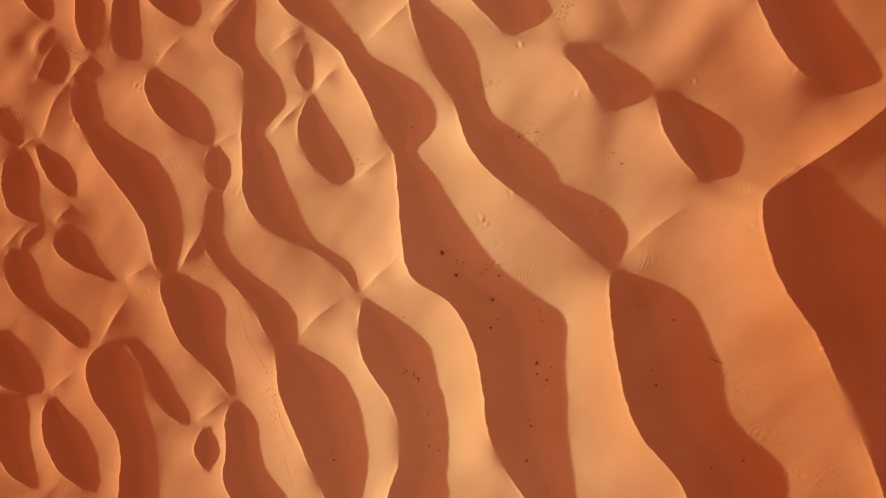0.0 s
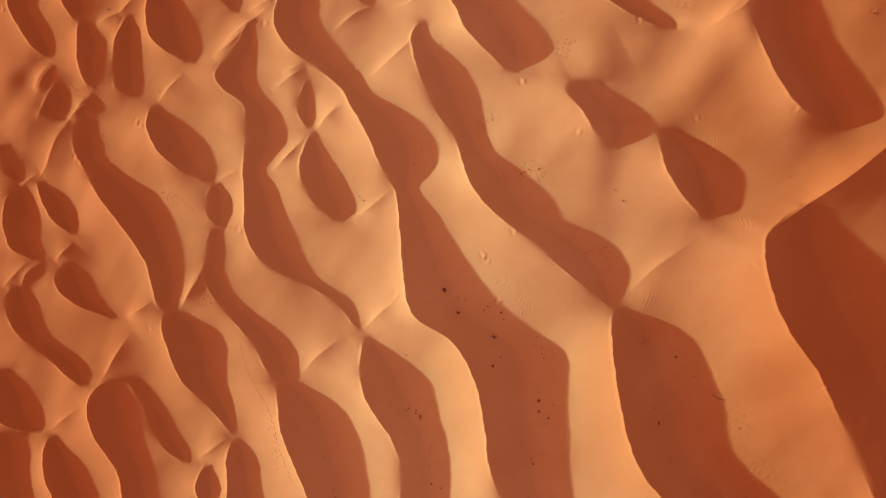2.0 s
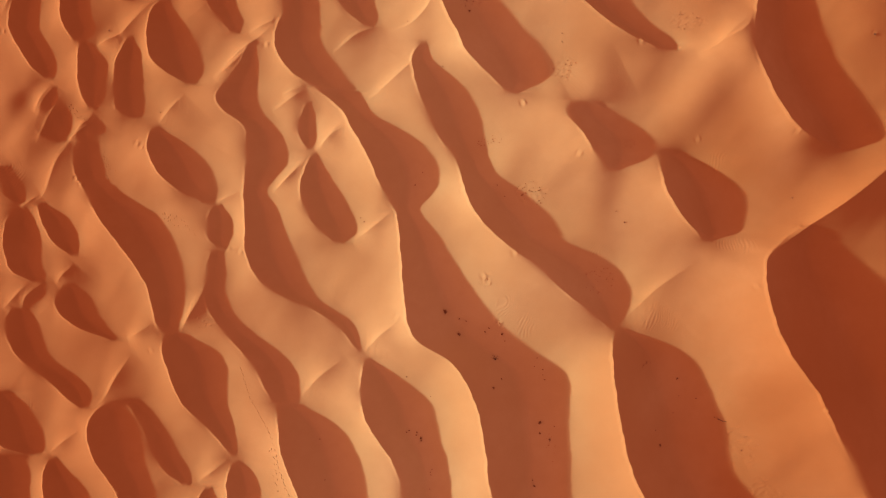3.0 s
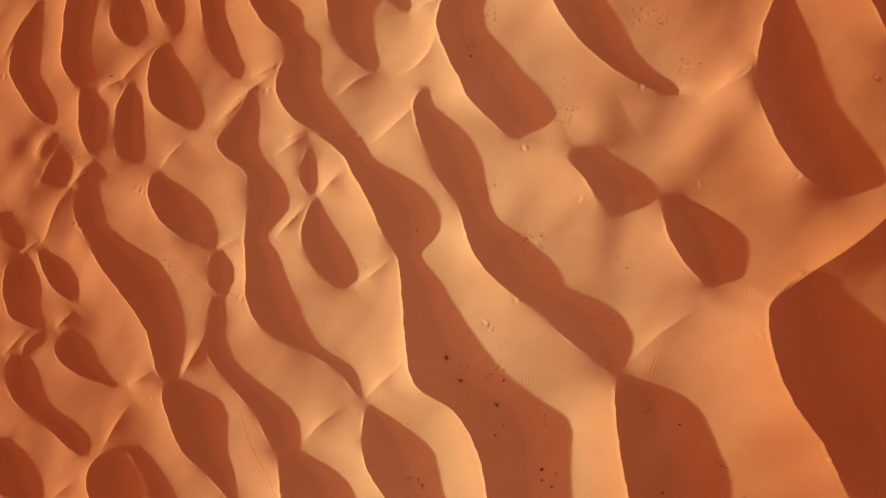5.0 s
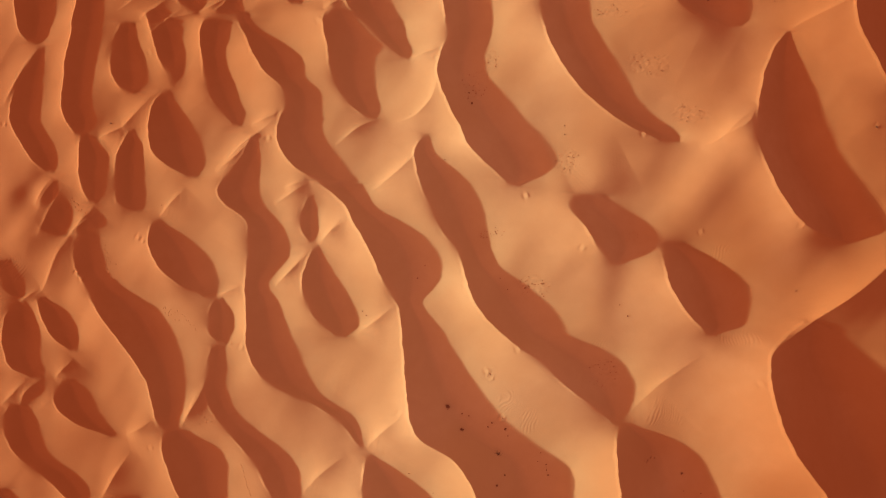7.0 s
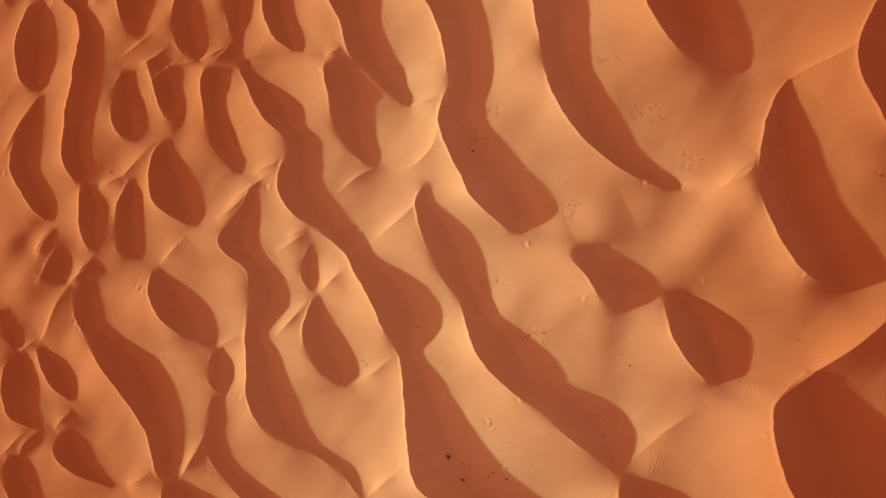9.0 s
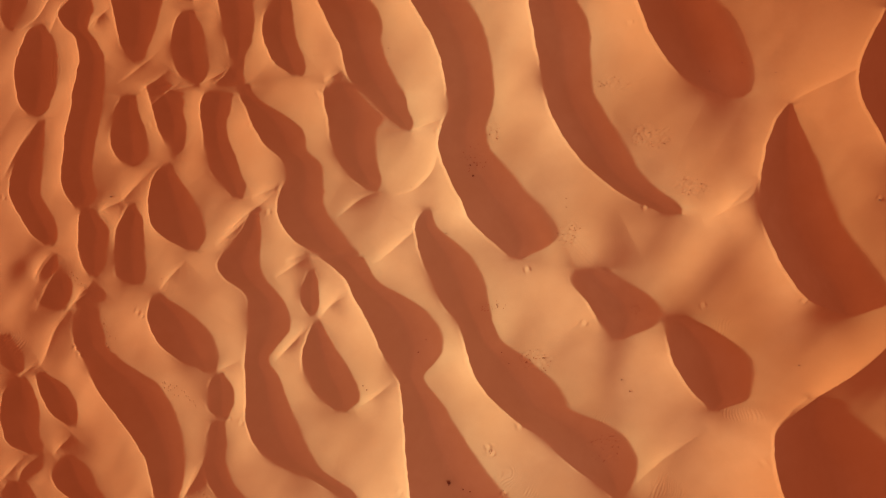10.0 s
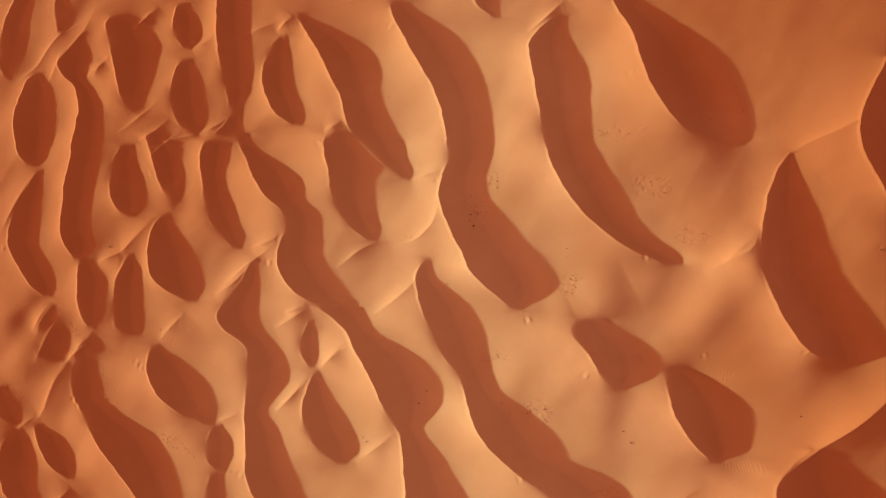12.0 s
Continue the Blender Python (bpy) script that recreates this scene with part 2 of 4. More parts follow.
dune((-47.3, -33.2, 0.6), (-48.2, -35.4, 4.9), (-48.5, -38.5, 7.2), (-47.9, -42.4, 7.2), (-47.9, -46.2, 7.9), (-48.1, -49.2, 9.5), (-47.5, -52.2, 11.2), (-45.5, -55.2, 11.9), (-43.2, -59.7, 10.1), (-42.0, -63.9, 2.5))
dune((-89.4, -34.1, 1.0), (-90.4, -36.9, 4.8), (-90.1, -40.6, 8.4), (-89.0, -44.3, 9.6), (-87.6, -47.4, 9.6), (-85.5, -50.7, 8.2), (-82.5, -53.3, 5.8), (-79.6, -55.2, 1.8))
dune((-103.1, -33.8, 7.7), (-102.6, -37.8, 8.7), (-101.8, -42.3, 7.8), (-100.4, -46.8, 7.1), (-98.4, -50.5, 6.3), (-95.4, -53.4, 4.5), (-91.9, -55.3, 0.7))
dune((-106.5, 125.1, 3.8), (-107.0, 122.1, 4.2), (-108.4, 118.0, 5.0), (-109.5, 113.9, 5.7), (-109.9, 109.9, 5.3), (-109.6, 105.8, 3.5), (-108.3, 103.3, 0.9))
dune((-98.0, 124.8, 2.5), (-97.6, 119.8, 4.0), (-97.0, 116.4, 3.4), (-96.1, 114.1, 0.5))
dune((-90.2, 115.0, 0.8), (-91.5, 113.0, 2.0), (-93.3, 111.1, 3.9), (-95.4, 108.8, 7.0), (-95.6, 106.8, 6.8), (-94.5, 104.2, 4.8), (-92.6, 102.9, 3.9), (-91.5, 102.0, 4.2), (-90.6, 100.1, 4.4), (-89.9, 98.0, 5.3), (-89.5, 96.2, 5.1), (-90.1, 93.5, 5.7), (-90.6, 88.9, 6.6), (-90.6, 84.2, 6.3), (-91.5, 78.9, 6.6), (-92.0, 73.7, 6.0), (-92.3, 68.5, 6.5), (-91.3, 65.3, 7.5), (-90.0, 63.0, 4.8), (-88.4, 61.5, 1.3))
dune((-101.7, 105.1, 1.2), (-103.2, 102.6, 5.5), (-104.3, 98.4, 7.5), (-105.0, 94.4, 8.8), (-104.6, 90.4, 8.5), (-103.8, 87.2, 7.0), (-102.8, 84.2, 5.4), (-100.9, 83.0, 1.1))
dune((-98.7, 82.3, 1.0), (-100.5, 78.4, 3.1), (-102.6, 74.0, 4.9), (-104.1, 69.0, 6.1), (-104.2, 64.8, 6.3), (-102.3, 61.0, 7.0), (-99.8, 57.6, 6.6), (-97.6, 54.4, 4.8), (-94.7, 52.8, 0.7))
dune((-84.0, 119.6, 7.0), (-84.9, 116.5, 10.4), (-84.1, 113.2, 11.4), (-82.8, 109.2, 9.9), (-81.5, 104.4, 8.2), (-80.5, 100.6, 6.1), (-79.1, 97.5, 3.7), (-77.2, 95.7, 1.0))
dune((-68.8, 123.3, 1.9), (-69.7, 120.9, 5.1), (-70.1, 118.1, 6.6), (-69.7, 115.4, 6.4), (-68.5, 113.6, 4.1), (-66.6, 112.4, 1.0))
dune((-67.0, 109.7, 2.0), (-68.3, 106.5, 5.7), (-69.0, 103.1, 7.3), (-69.1, 99.2, 7.8), (-68.1, 95.9, 7.5), (-66.5, 93.4, 5.3), (-64.2, 91.6, 1.2))
dune((-60.0, 129.6, 6.6), (-59.6, 123.8, 7.7), (-59.5, 117.1, 7.7), (-58.7, 112.3, 7.9), (-58.0, 107.8, 7.4), (-57.0, 103.4, 5.9), (-56.1, 100.1, 3.5), (-55.7, 97.5, 2.7), (-56.0, 95.0, 3.6), (-57.3, 93.2, 5.6), (-59.0, 91.9, 7.0))
dune((-44.1, 116.8, 1.1), (-46.7, 114.0, 4.3), (-48.3, 109.8, 6.6), (-48.5, 105.6, 7.6), (-47.2, 101.6, 7.8), (-45.4, 98.2, 7.6), (-43.0, 96.1, 5.3), (-39.8, 95.1, 1.3))
dune((-41.3, 121.9, 1.5), (-40.0, 119.5, 7.3), (-37.7, 116.1, 12.5), (-36.5, 114.3, 13.6), (-34.8, 111.9, 13.7), (-32.9, 107.8, 12.8), (-30.9, 104.6, 10.7), (-29.2, 101.4, 9.9), (-28.5, 98.0, 10.7), (-27.5, 95.1, 11.4), (-24.9, 91.7, 10.8), (-21.5, 88.6, 8.2), (-17.4, 85.5, 5.8), (-14.0, 83.3, 1.6))
dune((-31.7, 93.3, 5.4), (-32.9, 91.0, 11.2), (-32.3, 87.6, 13.8), (-31.6, 85.7, 13.6), (-31.2, 83.7, 11.1), (-31.1, 80.1, 10.3), (-29.8, 76.2, 9.6), (-27.7, 73.1, 8.3), (-24.9, 70.5, 6.5), (-21.3, 68.5, 1.3))
dune((-60.6, 90.5, 5.9), (-61.4, 86.8, 6.9), (-61.0, 82.9, 5.3), (-60.6, 79.7, 5.3), (-60.0, 75.7, 6.6), (-58.3, 71.6, 6.6), (-55.6, 68.3, 5.6), (-52.6, 65.5, 1.5))
dune((-80.1, 88.9, 2.8), (-81.6, 84.9, 5.2), (-81.9, 80.1, 7.5), (-81.3, 76.8, 8.0), (-80.1, 74.2, 7.1), (-78.2, 72.1, 1.8))
dune((-74.0, 91.7, 3.2), (-73.6, 89.0, 7.3), (-72.5, 85.8, 6.5), (-71.7, 82.5, 6.6), (-70.2, 79.3, 5.3), (-68.6, 76.1, 2.5), (-67.7, 73.9, 0.5))
dune((-69.3, 73.3, 1.0), (-71.0, 70.0, 5.2), (-71.7, 66.0, 8.8), (-71.5, 62.1, 11.3), (-70.8, 58.3, 11.7), (-68.6, 56.0, 9.5), (-65.3, 54.1, 5.6), (-61.7, 53.0, 1.0))
dune((-54.4, 92.9, 3.2), (-53.0, 90.0, 3.6), (-51.3, 87.3, 6.2), (-50.3, 85.6, 8.5), (-48.7, 82.5, 11.3), (-46.8, 79.3, 10.2), (-44.8, 76.8, 8.4), (-42.2, 75.5, 8.6), (-40.8, 73.1, 8.5), (-40.7, 70.5, 8.1), (-41.5, 67.8, 9.2), (-42.2, 64.5, 10.5), (-41.9, 61.9, 11.8), (-40.8, 59.4, 12.8), (-39.0, 57.2, 12.9), (-36.6, 55.1, 11.9), (-33.2, 53.6, 10.2))
dune((-19.0, 125.8, 4.2), (-18.5, 122.3, 9.6), (-17.2, 119.7, 13.1), (-15.8, 117.3, 14.5), (-13.3, 113.1, 15.4), (-10.5, 108.5, 14.6), (-8.2, 105.3, 13.3), (-6.3, 100.7, 12.5), (-4.9, 96.1, 11.9), (-4.3, 92.2, 11.4), (-3.8, 87.7, 10.0), (-5.2, 84.3, 10.5), (-5.9, 79.6, 12.4), (-4.5, 75.0, 15.4), (-2.3, 70.5, 17.2), (0.1, 66.3, 19.6), (1.8, 62.3, 21.0), (5.2, 59.2, 18.2), (9.3, 56.1, 10.1), (12.1, 54.0, 2.1))
dune((0.3, 128.6, 7.1), (1.0, 126.5, 6.6), (2.5, 124.3, 5.0), (6.6, 122.9, 0.7))
dune((20.7, 123.7, 2.7), (16.6, 120.1, 7.3), (13.9, 116.8, 11.8), (14.2, 112.8, 14.1), (15.2, 108.1, 14.5), (16.2, 103.5, 13.5), (17.2, 99.0, 12.7), (17.9, 94.4, 12.6), (19.4, 89.0, 14.4), (21.9, 83.8, 15.3), (24.6, 80.0, 15.0), (28.7, 75.6, 13.5), (33.5, 71.9, 12.4), (38.2, 68.9, 12.6), (42.4, 67.1, 10.1), (48.2, 65.8, 3.8))
dune((32.8, 129.6, 7.5), (33.9, 125.7, 13.5), (36.0, 122.2, 17.4), (37.9, 118.3, 21.8), (39.1, 113.8, 25.6), (40.9, 108.6, 25.9), (43.7, 103.9, 24.8), (46.9, 100.1, 22.5), (50.9, 96.9, 18.3), (55.9, 95.1, 12.5), (62.7, 94.7, 2.3))
dune((98.8, 116.6, 9.9), (94.1, 108.5, 16.0), (90.8, 102.2, 18.9), (89.9, 97.5, 20.2), (91.5, 92.9, 20.1), (94.9, 87.9, 18.3), (97.8, 83.5, 15.2), (101.4, 79.2, 5.3))
dune((-34.0, 49.8, 0.7), (-35.5, 46.9, 3.3), (-36.4, 43.5, 4.3), (-35.7, 40.9, 3.8), (-33.4, 38.8, 0.5))
dune((-53.1, -39.6, 1.0), (-54.6, -40.9, 2.8), (-55.1, -43.3, 5.3), (-54.9, -45.7, 5.6), (-53.6, -47.7, 3.2), (-52.4, -49.6, 0.6))
spur(0.68, 1.54, 10, (-69.2, 43.0), (-66.1, 47.0), (-62.4, 51.1))
spur(0.75, 2.1, 6, (-89.6, 38.6), (-86.1, 40.9), (-82.4, 45.0))
spur(0.75, 2.1, 5, (-84.6, 61.1), (-80.9, 62.3), (-77.4, 64.0))
spur(0.75, 2.45, 6, (-97.6, 44.2), (-95.3, 48.3), (-93.4, 52.2))
spur(0.9, 2.8, 10, (-57.0, 53.9), (-51.2, 58.2), (-45.4, 65.1))
spur(0.75, 2.8, 10, (-32.5, 38.2), (-28.9, 41.7), (-24.2, 45.0))
spur(0.38, 1.05, 6, (-40.7, 51.1), (-37.2, 52.3), (-33.9, 53.6))
spur(0.75, 2.45, 6, (-41.9, 28.1), (-37.7, 32.1), (-33.5, 38.1))
spur(1.05, 3.85, 12, (-21.6, 49.9), (-15.0, 55.1), (-10.2, 59.6), (-8.7, 67.0))
spur(0.63, 6.6, 16, (25.9, 53.5), (32.3, 56.4), (40.3, 60.9))
spur(0.75, 2.8, 10, (55.5, 64.2), (60.0, 66.0), (63.4, 70.1), (69.1, 74.5))
spur(0.75, 2.1, 6, (-102.1, -1.3), (-98.3, 2.4), (-95.5, 6.4))
spur(0.68, 2.1, 6, (-90.8, 5.0), (-88.1, 8.0), (-85.7, 10.8))
spur(0.6, 1.75, 5, (-99.9, 22.1), (-97.6, 24.2), (-94.7, 26.5))
spur(0.83, 2.8, 8, (-61.5, -5.3), (-58.8, -0.7), (-56.7, 5.9))
spur(0.68, 1.75, 8, (-73.9, -6.8), (-69.7, -4.7), (-66.2, -2.2))
spur(0.75, 2.45, 10, (-23.2, 17.3), (-17.6, 21.5), (-12.6, 25.9))
spur(0.9, 2.8, 12, (-19.1, -8.1), (-15.2, -3.5), (-9.8, 1.0))
spur(0.9, 3.85, 16, (41.0, 1.4), (48.2, 9.6), (58.7, 17.3))
spur(3.4, 3.9, 18, (70.5, 16.8), (81.0, 24.7), (92.4, 33.6), (103.9, 42.6), (116.0, 51.0))
spur(0.83, 1.75, 8, (-78.7, -22.7), (-75.7, -16.6), (-71.3, -9.2))
spur(0.6, 1.75, 6, (-90.4, -33.8), (-86.1, -30.3), (-81.3, -26.7))
spur(0.68, 2.1, 6, (-56.3, -39.0), (-52.2, -36.0), (-47.9, -32.4))
spur(0.83, 3.15, 10, (-33.3, -19.1), (-29.2, -13.9), (-22.3, -8.4))
spur(0.52, 1.4, 6, (-55.3, 25.4), (-52.1, 26.8), (-48.4, 28.4))
spur(0.9, 1.82, 5.2, (-80.4, 115.6), (-76.8, 119.1), (-73.1, 122.8))
spur(0.83, 2.1, 6, (-106.7, 101.7), (-101.0, 106.8), (-95.6, 114.4), (-88.8, 119.2))
spur(0.6, 1.75, 6, (-89.9, 104.1), (-87.2, 106.0), (-84.4, 108.7))
spur(0.68, 2.1, 5, (-76.4, 89.1), (-72.3, 91.8), (-68.5, 95.9))
spur(0.68, 2.1, 6, (-66.0, 112.2), (-62.2, 113.8), (-58.7, 115.8))
spur(0.75, 1.75, 6, (-46.0, 116.8), (-43.4, 119.0), (-41.1, 121.9))
spur(0.75, 1.75, 6, (-62.8, 91.7), (-58.7, 93.8), (-55.2, 97.2))
spur(0.9, 2.45, 6, (-106.5, 66.7), (-102.1, 76.0), (-98.5, 83.4))
spur(0.75, 2.45, 6, (-84.8, 60.8), (-78.1, 63.6), (-73.9, 68.6), (-70.0, 73.8))
spur(0.83, 2.1, 10, (-56.7, 53.9), (-50.1, 61.0), (-40.7, 68.8))
spur(0.52, 1.05, 4, (-49.4, 65.7), (-45.2, 67.1), (-41.0, 69.2))
spur(0.6, 1.75, 5, (-33.5, 93.5), (-30.8, 94.6), (-28.3, 96.7))
spur(0.6, 0.84, 6, (-13.1, 83.4), (-9.4, 84.4), (-4.8, 85.9))
spur(0.75, 2.1, 8, (-16.7, 67.4), (-10.7, 69.0), (-6.9, 73.0), (-4.7, 81.7))
spur(1.2, 3.15, 16, (75.3, 91.7), (80.0, 95.3), (87.3, 98.8), (98.2, 106.0))
spur(0.75, 2.8, 12, (59.3, 66.0), (65.8, 69.8), (68.8, 75.1))
spur(0.9, 1.75, 8, (13.3, 118.8), (17.9, 122.8), (23.3, 128.6))
spur(0.6, 2.1, 6, (-29.6, 61.2), (-23.2, 66.7), (-16.8, 69.6))
spur(0.5, 1.6, 4, (-88.5, 103.6), (-85.8, 106.7), (-82.8, 110.6))
spur(0.8, 2.4, 6, (-101.1, 100.1), (-95.1, 107.7), (-90.3, 114.7), (-88.0, 123.0))
spur(0.6, 2.0, 6, (-75.2, 86.4), (-68.9, 90.2), (-62.4, 91.8), (-55.5, 98.2))
spur(0.5, 1.8, 5, (-56.5, 115.0), (-49.3, 118.0), (-42.2, 121.0))
spur(0.5, 1.6, 5, (-82.0, 90.8), (-77.0, 94.3), (-70.8, 100.6))
spur(0.5, 1.6, 5, (-74.4, 84.4), (-70.1, 89.2), (-65.1, 93.4))
spur(0.8, 2.4, 6, (-97.5, 22.5), (-93.8, 26.6), (-90.7, 35.2), (-86.7, 40.7))
spur(0.6, 2.0, 5, (-91.0, 35.9), (-86.7, 41.3), (-82.4, 46.8))
spur(0.6, 2.2, 6, (-43.1, 47.0), (-38.0, 50.2), (-33.6, 53.3))
spur(0.45, 2.0, 8, (-32.2, 37.7), (-28.5, 42.2), (-25.0, 46.3))
spur(0.45, 1.8, 5, (-42.2, 27.2), (-37.2, 32.7), (-32.5, 38.1))
spur(0.6, 1.8, 6, (-96.3, 36.6), (-93.5, 45.0), (-90.5, 50.5))
spur(0.6, 1.8, 5, (-98.0, -1.7), (-95.7, 3.0), (-92.0, 6.3))
spur(0.5, 1.6, 5, (-60.9, -4.2), (-57.3, 1.8), (-55.1, 9.0))
spur(0.32, 6.6, 8, (51.1, 45.9), (58.0, 56.3), (63.9, 66.2))
spur(0.24, 6.6, 6, (-27.0, 3.7), (-19.9, 12.5), (-13.6, 19.9))
spur(0.28, 6.6, 8, (46.9, 72.0), (55.5, 80.1), (67.5, 87.3))
spur(0.21, 6.6, 6, (57.5, 3.7), (63.7, 13.0), (70.3, 18.4))
spur(0.24, 6.6, 6, (-83.9, 10.1), (-77.7, 18.0), (-76.4, 23.6))
spur(0.24, 6.6, 6, (-102.1, 31.7), (-96.4, 37.6), (-93.4, 41.3))
spur(0.24, 6.6, 6, (-52.2, 36.1), (-49.6, 41.3), (-49.3, 47.2))
spur(0.21, 6.6, 6, (-42.9, -5.4), (-35.0, 0.2), (-30.2, 2.9))
spur(0.24, 6.6, 8, (3.1, 26.2), (13.4, 36.3), (20.9, 41.6))
spur(0.21, 6.6, 6, (-71.0, -10.3), (-64.1, -6.0), (-59.4, -3.3))
spur(0.21, 6.6, 6, (-85.2, 96.1), (-82.3, 101.2), (-81.8, 105.1))
spur(0.21, 6.6, 6, (-38.2, 99.7), (-34.0, 103.5), (-31.3, 105.9))
spur(0.21, 6.6, 6, (7.8, 86.5), (12.6, 97.0), (15.0, 103.6))
swale(45.9, 56.3, 9.9, 4.0, 45, 0.10)
swale(36.4, 30.8, 8.0, 3.4, 85, 0.12)
swale(65.9, 20.8, 6.4, 2.1, -20, 0.16)
swale(92.6, 30.0, 14.6, 6.0, 40, 0.06)
swale(-99.8, 29.0, 5.3, 2.9, 50, 0.10)
swale(-94.8, 44.3, 5.3, 2.7, 60, 0.08)
swale(-35.6, 45.0, 4.0, 2.4, 85, 0.12)
swale(-54.5, -43.9, 4.2, 2.4, 80, 0.12)
swale(-100.8, 46.7, 3.3, 2.7, 75, 0.26)
swale(45.1, 58.7, 8.0, 3.7, 50, 0.09)
swale(59.6, 54.1, 9.3, 4.6, 65, 0.10)
swale(67.5, 44.0, 10.6, 6.6, 70, 0.05)
swale(-100.5, 17.8, 4.0, 2.9, 80, 0.14)
swale(-102.2, 114.2, 8.0, 3.3, 70, 0.12)
swale(-72.8, 80.5, 5.3, 2.4, 75, 0.14)
swale(-49.2, 90.7, 4.0, 3.3, 45, 0.22)
swale(-79.6, 94.2, 4.0, 2.1, 70, 0.12)
swale(-93.4, 120.0, 5.3, 1.9, 70, 0.18)
swale(-66.8, 121.1, 4.0, 2.4, 50, 0.12)
swale(-106.8, 104.5, 4.0, 2.7, 60, 0.10)
swale(-94.4, 2.4, 4.0, 2.1, 40, 0.12)
swale(-81.5, -20.5, 5.3, 2.4, 50, 0.08)
swale(-92.8, -26.1, 5.3, 2.9, 75, 0.12)
swale(-53.2, 51.2, 3.3, 1.9, 70, 0.10)
swale(-97.2, 53.5, 5.3, 1.9, 75, 0.12)
swale(55.3, 84.1, 11.9, 4.0, 40, 0.08)
swale(63.3, 77.8, 10.6, 3.7, 45, 0.06)
swale(-68.2, -52.0, 6.6, 2.7, 80, 0.08)
swale(-84.9, -5.1, 5.3, 2.7, 50, 0.06)
rounded(-75.9, 97.7, 4.6)
rounded(-65.1, 93.0, 2.7)
rounded(-73.7, 73.6, 3.3)
rounded(-46.4, 88.1, 4.6)
rounded(-94.7, 119.3, 4.0)
rounded(-69.2, 115.5, 2.7)
rounded(-77.3, 117.9, 3.3)
rounded(-100.8, 95.4, 2.7)
rounded(-17.3, 84.6, 4.0)
rounded(-90.4, 48.5, 3.3)
rounded(-97.6, 14.0, 4.0)
rounded(-88.7, 16.9, 2.4)
rounded(-68.3, -25.2, 5.3)
rounded(-81.8, -38.5, 3.3)
rounded(-92.8, -26.1, 4.0)
swale(69.1, 53.9, 10.6, 7.7, 60, 0.13)
swale(94.6, 26.4, 8.0, 5.3, 45, 0.06)
swale(59.3, 108.4, 9.9, 4.5, -60, 0.30)
swale(35.0, 82.6, 5.0, 2.4, -55, 0.28)
swale(18.7, 60.3, 4.6, 2.7, -50, 0.28)
swale(-63.4, 98.2, 4.0, 1.9, -75, 0.20)
swale(92.1, 54.1, 9.3, 4.6, -58, 0.20)
swale(-60.7, 30.4, 4.0, 1.9, -50, 0.30)
swale(60.6, 58.8, 9.3, 5.3, 50, 0.12)
swale(49.2, 69.7, 5.3, 1.9, -25, 0.15)
swale(95.7, -35.9, 14.6, 4.5, -66, 0.14)
swale(83.5, 43.7, 14.6, 4.8, 40, 0.13)
swale(90.7, 75.0, 11.9, 4.8, -65, 0.10)
rounded(-36.0, 44.5, 3.4)
rounded(-86.4, 36.3, 5.9)
rounded(-55.2, 7.1, 9.2)
rounded(-50.2, -3.2, 5.3)
rounded(-47.5, 37.4, 7.3)
rounded(-8.8, -40.2, 8.6)
rounded(-5.7, 46.9, 8.6)
rounded(-0.8, 38.8, 4.6)
rounded(20.1, 13.0, 7.9)
rounded(33.1, 2.5, 5.3)
rounded(92.6, -30.4, 11.9)
rounded(67.8, 67.9, 6.6)
rounded(-66.5, -31.7, 9.2)
rounded(27.6, 50.8, 5.9)
rounded(-82.6, 26.3, 3.3)
rounded(-38.8, -20.2, 4.6)
rounded(-14.8, 28.1, 4.0)
rounded(48.8, 40.9, 5.9)
rounded(-41.4, 71.7, 5.3)
rounded(-4.3, 89.0, 4.0)
rounded(-68.2, 76.1, 4.0)
rounded(-59.8, 74.4, 5.9)
rounded(-30.1, 76.2, 7.3)
rounded(-24.1, 89.8, 5.9)
rounded(-58.0, 105.2, 5.9)
rounded(-79.1, 97.5, 4.0)
rounded(-93.3, 111.1, 3.3)
rounded(17.8, 95.7, 5.3)
rounded(55.1, 95.4, 5.9)
rounded(-108.8, 110.0, 5.3)
rounded(-81.7, 82.9, 5.3)
rounded(-74.0, -20.3, 5.3)
rounded(-104.8, 26.8, 5.3)
rounded(13.7, -44.1, 6.6)
rounded(-18.0, -16.7, 2.6)
rounded(-27.0, -50.3, 5.3)
rounded(-53.3, 54.5, 5.3)
rounded(33.5, 37.5, 5.3)
rounded(-92.6, 38.5, 4.0)
rounded(-76.9, 44.9, 4.0)
rounded(-41.2, 5.6, 5.3)
rounded(-34.9, 3.3, 5.3)
rounded(-25.5, -1.6, 4.0)
rounded(-33.9, 24.1, 4.6)
rounded(-30.2, 19.8, 4.0)
rounded(-60.0, 26.4, 4.0)
rounded(-79.6, 50.4, 5.3)
rounded(-96.4, 42.2, 5.3)
rounded(-93.4, -14.5, 5.3)
rounded(-89.4, 3.6, 3.3)
rounded(-56.3, 20.1, 4.6)
rounded(-44.3, -12.0, 4.6)
rounded(-56.1, 68.6, 4.6)
rounded(-27.4, 72.4, 4.0)
rounded(-47.3, 112.6, 4.0)
rounded(-102.7, 74.1, 5.3)
rounded(-69.1, 99.2, 5.3)
rounded(-82.8, 113.5, 3.3)
rounded(59.7, 95.2, 5.3)
rounded(51.4, 96.4, 4.0)
rounded(85.8, 44.6, 4.6)
rounded(-100.7, 21.7, 3.3)
rounded(-100.6, -4.4, 4.6)
rounded(-101.4, -41.7, 7.9)
rounded(-56.2, -26.1, 4.0)
rounded(-24.9, 91.7, 3.7)
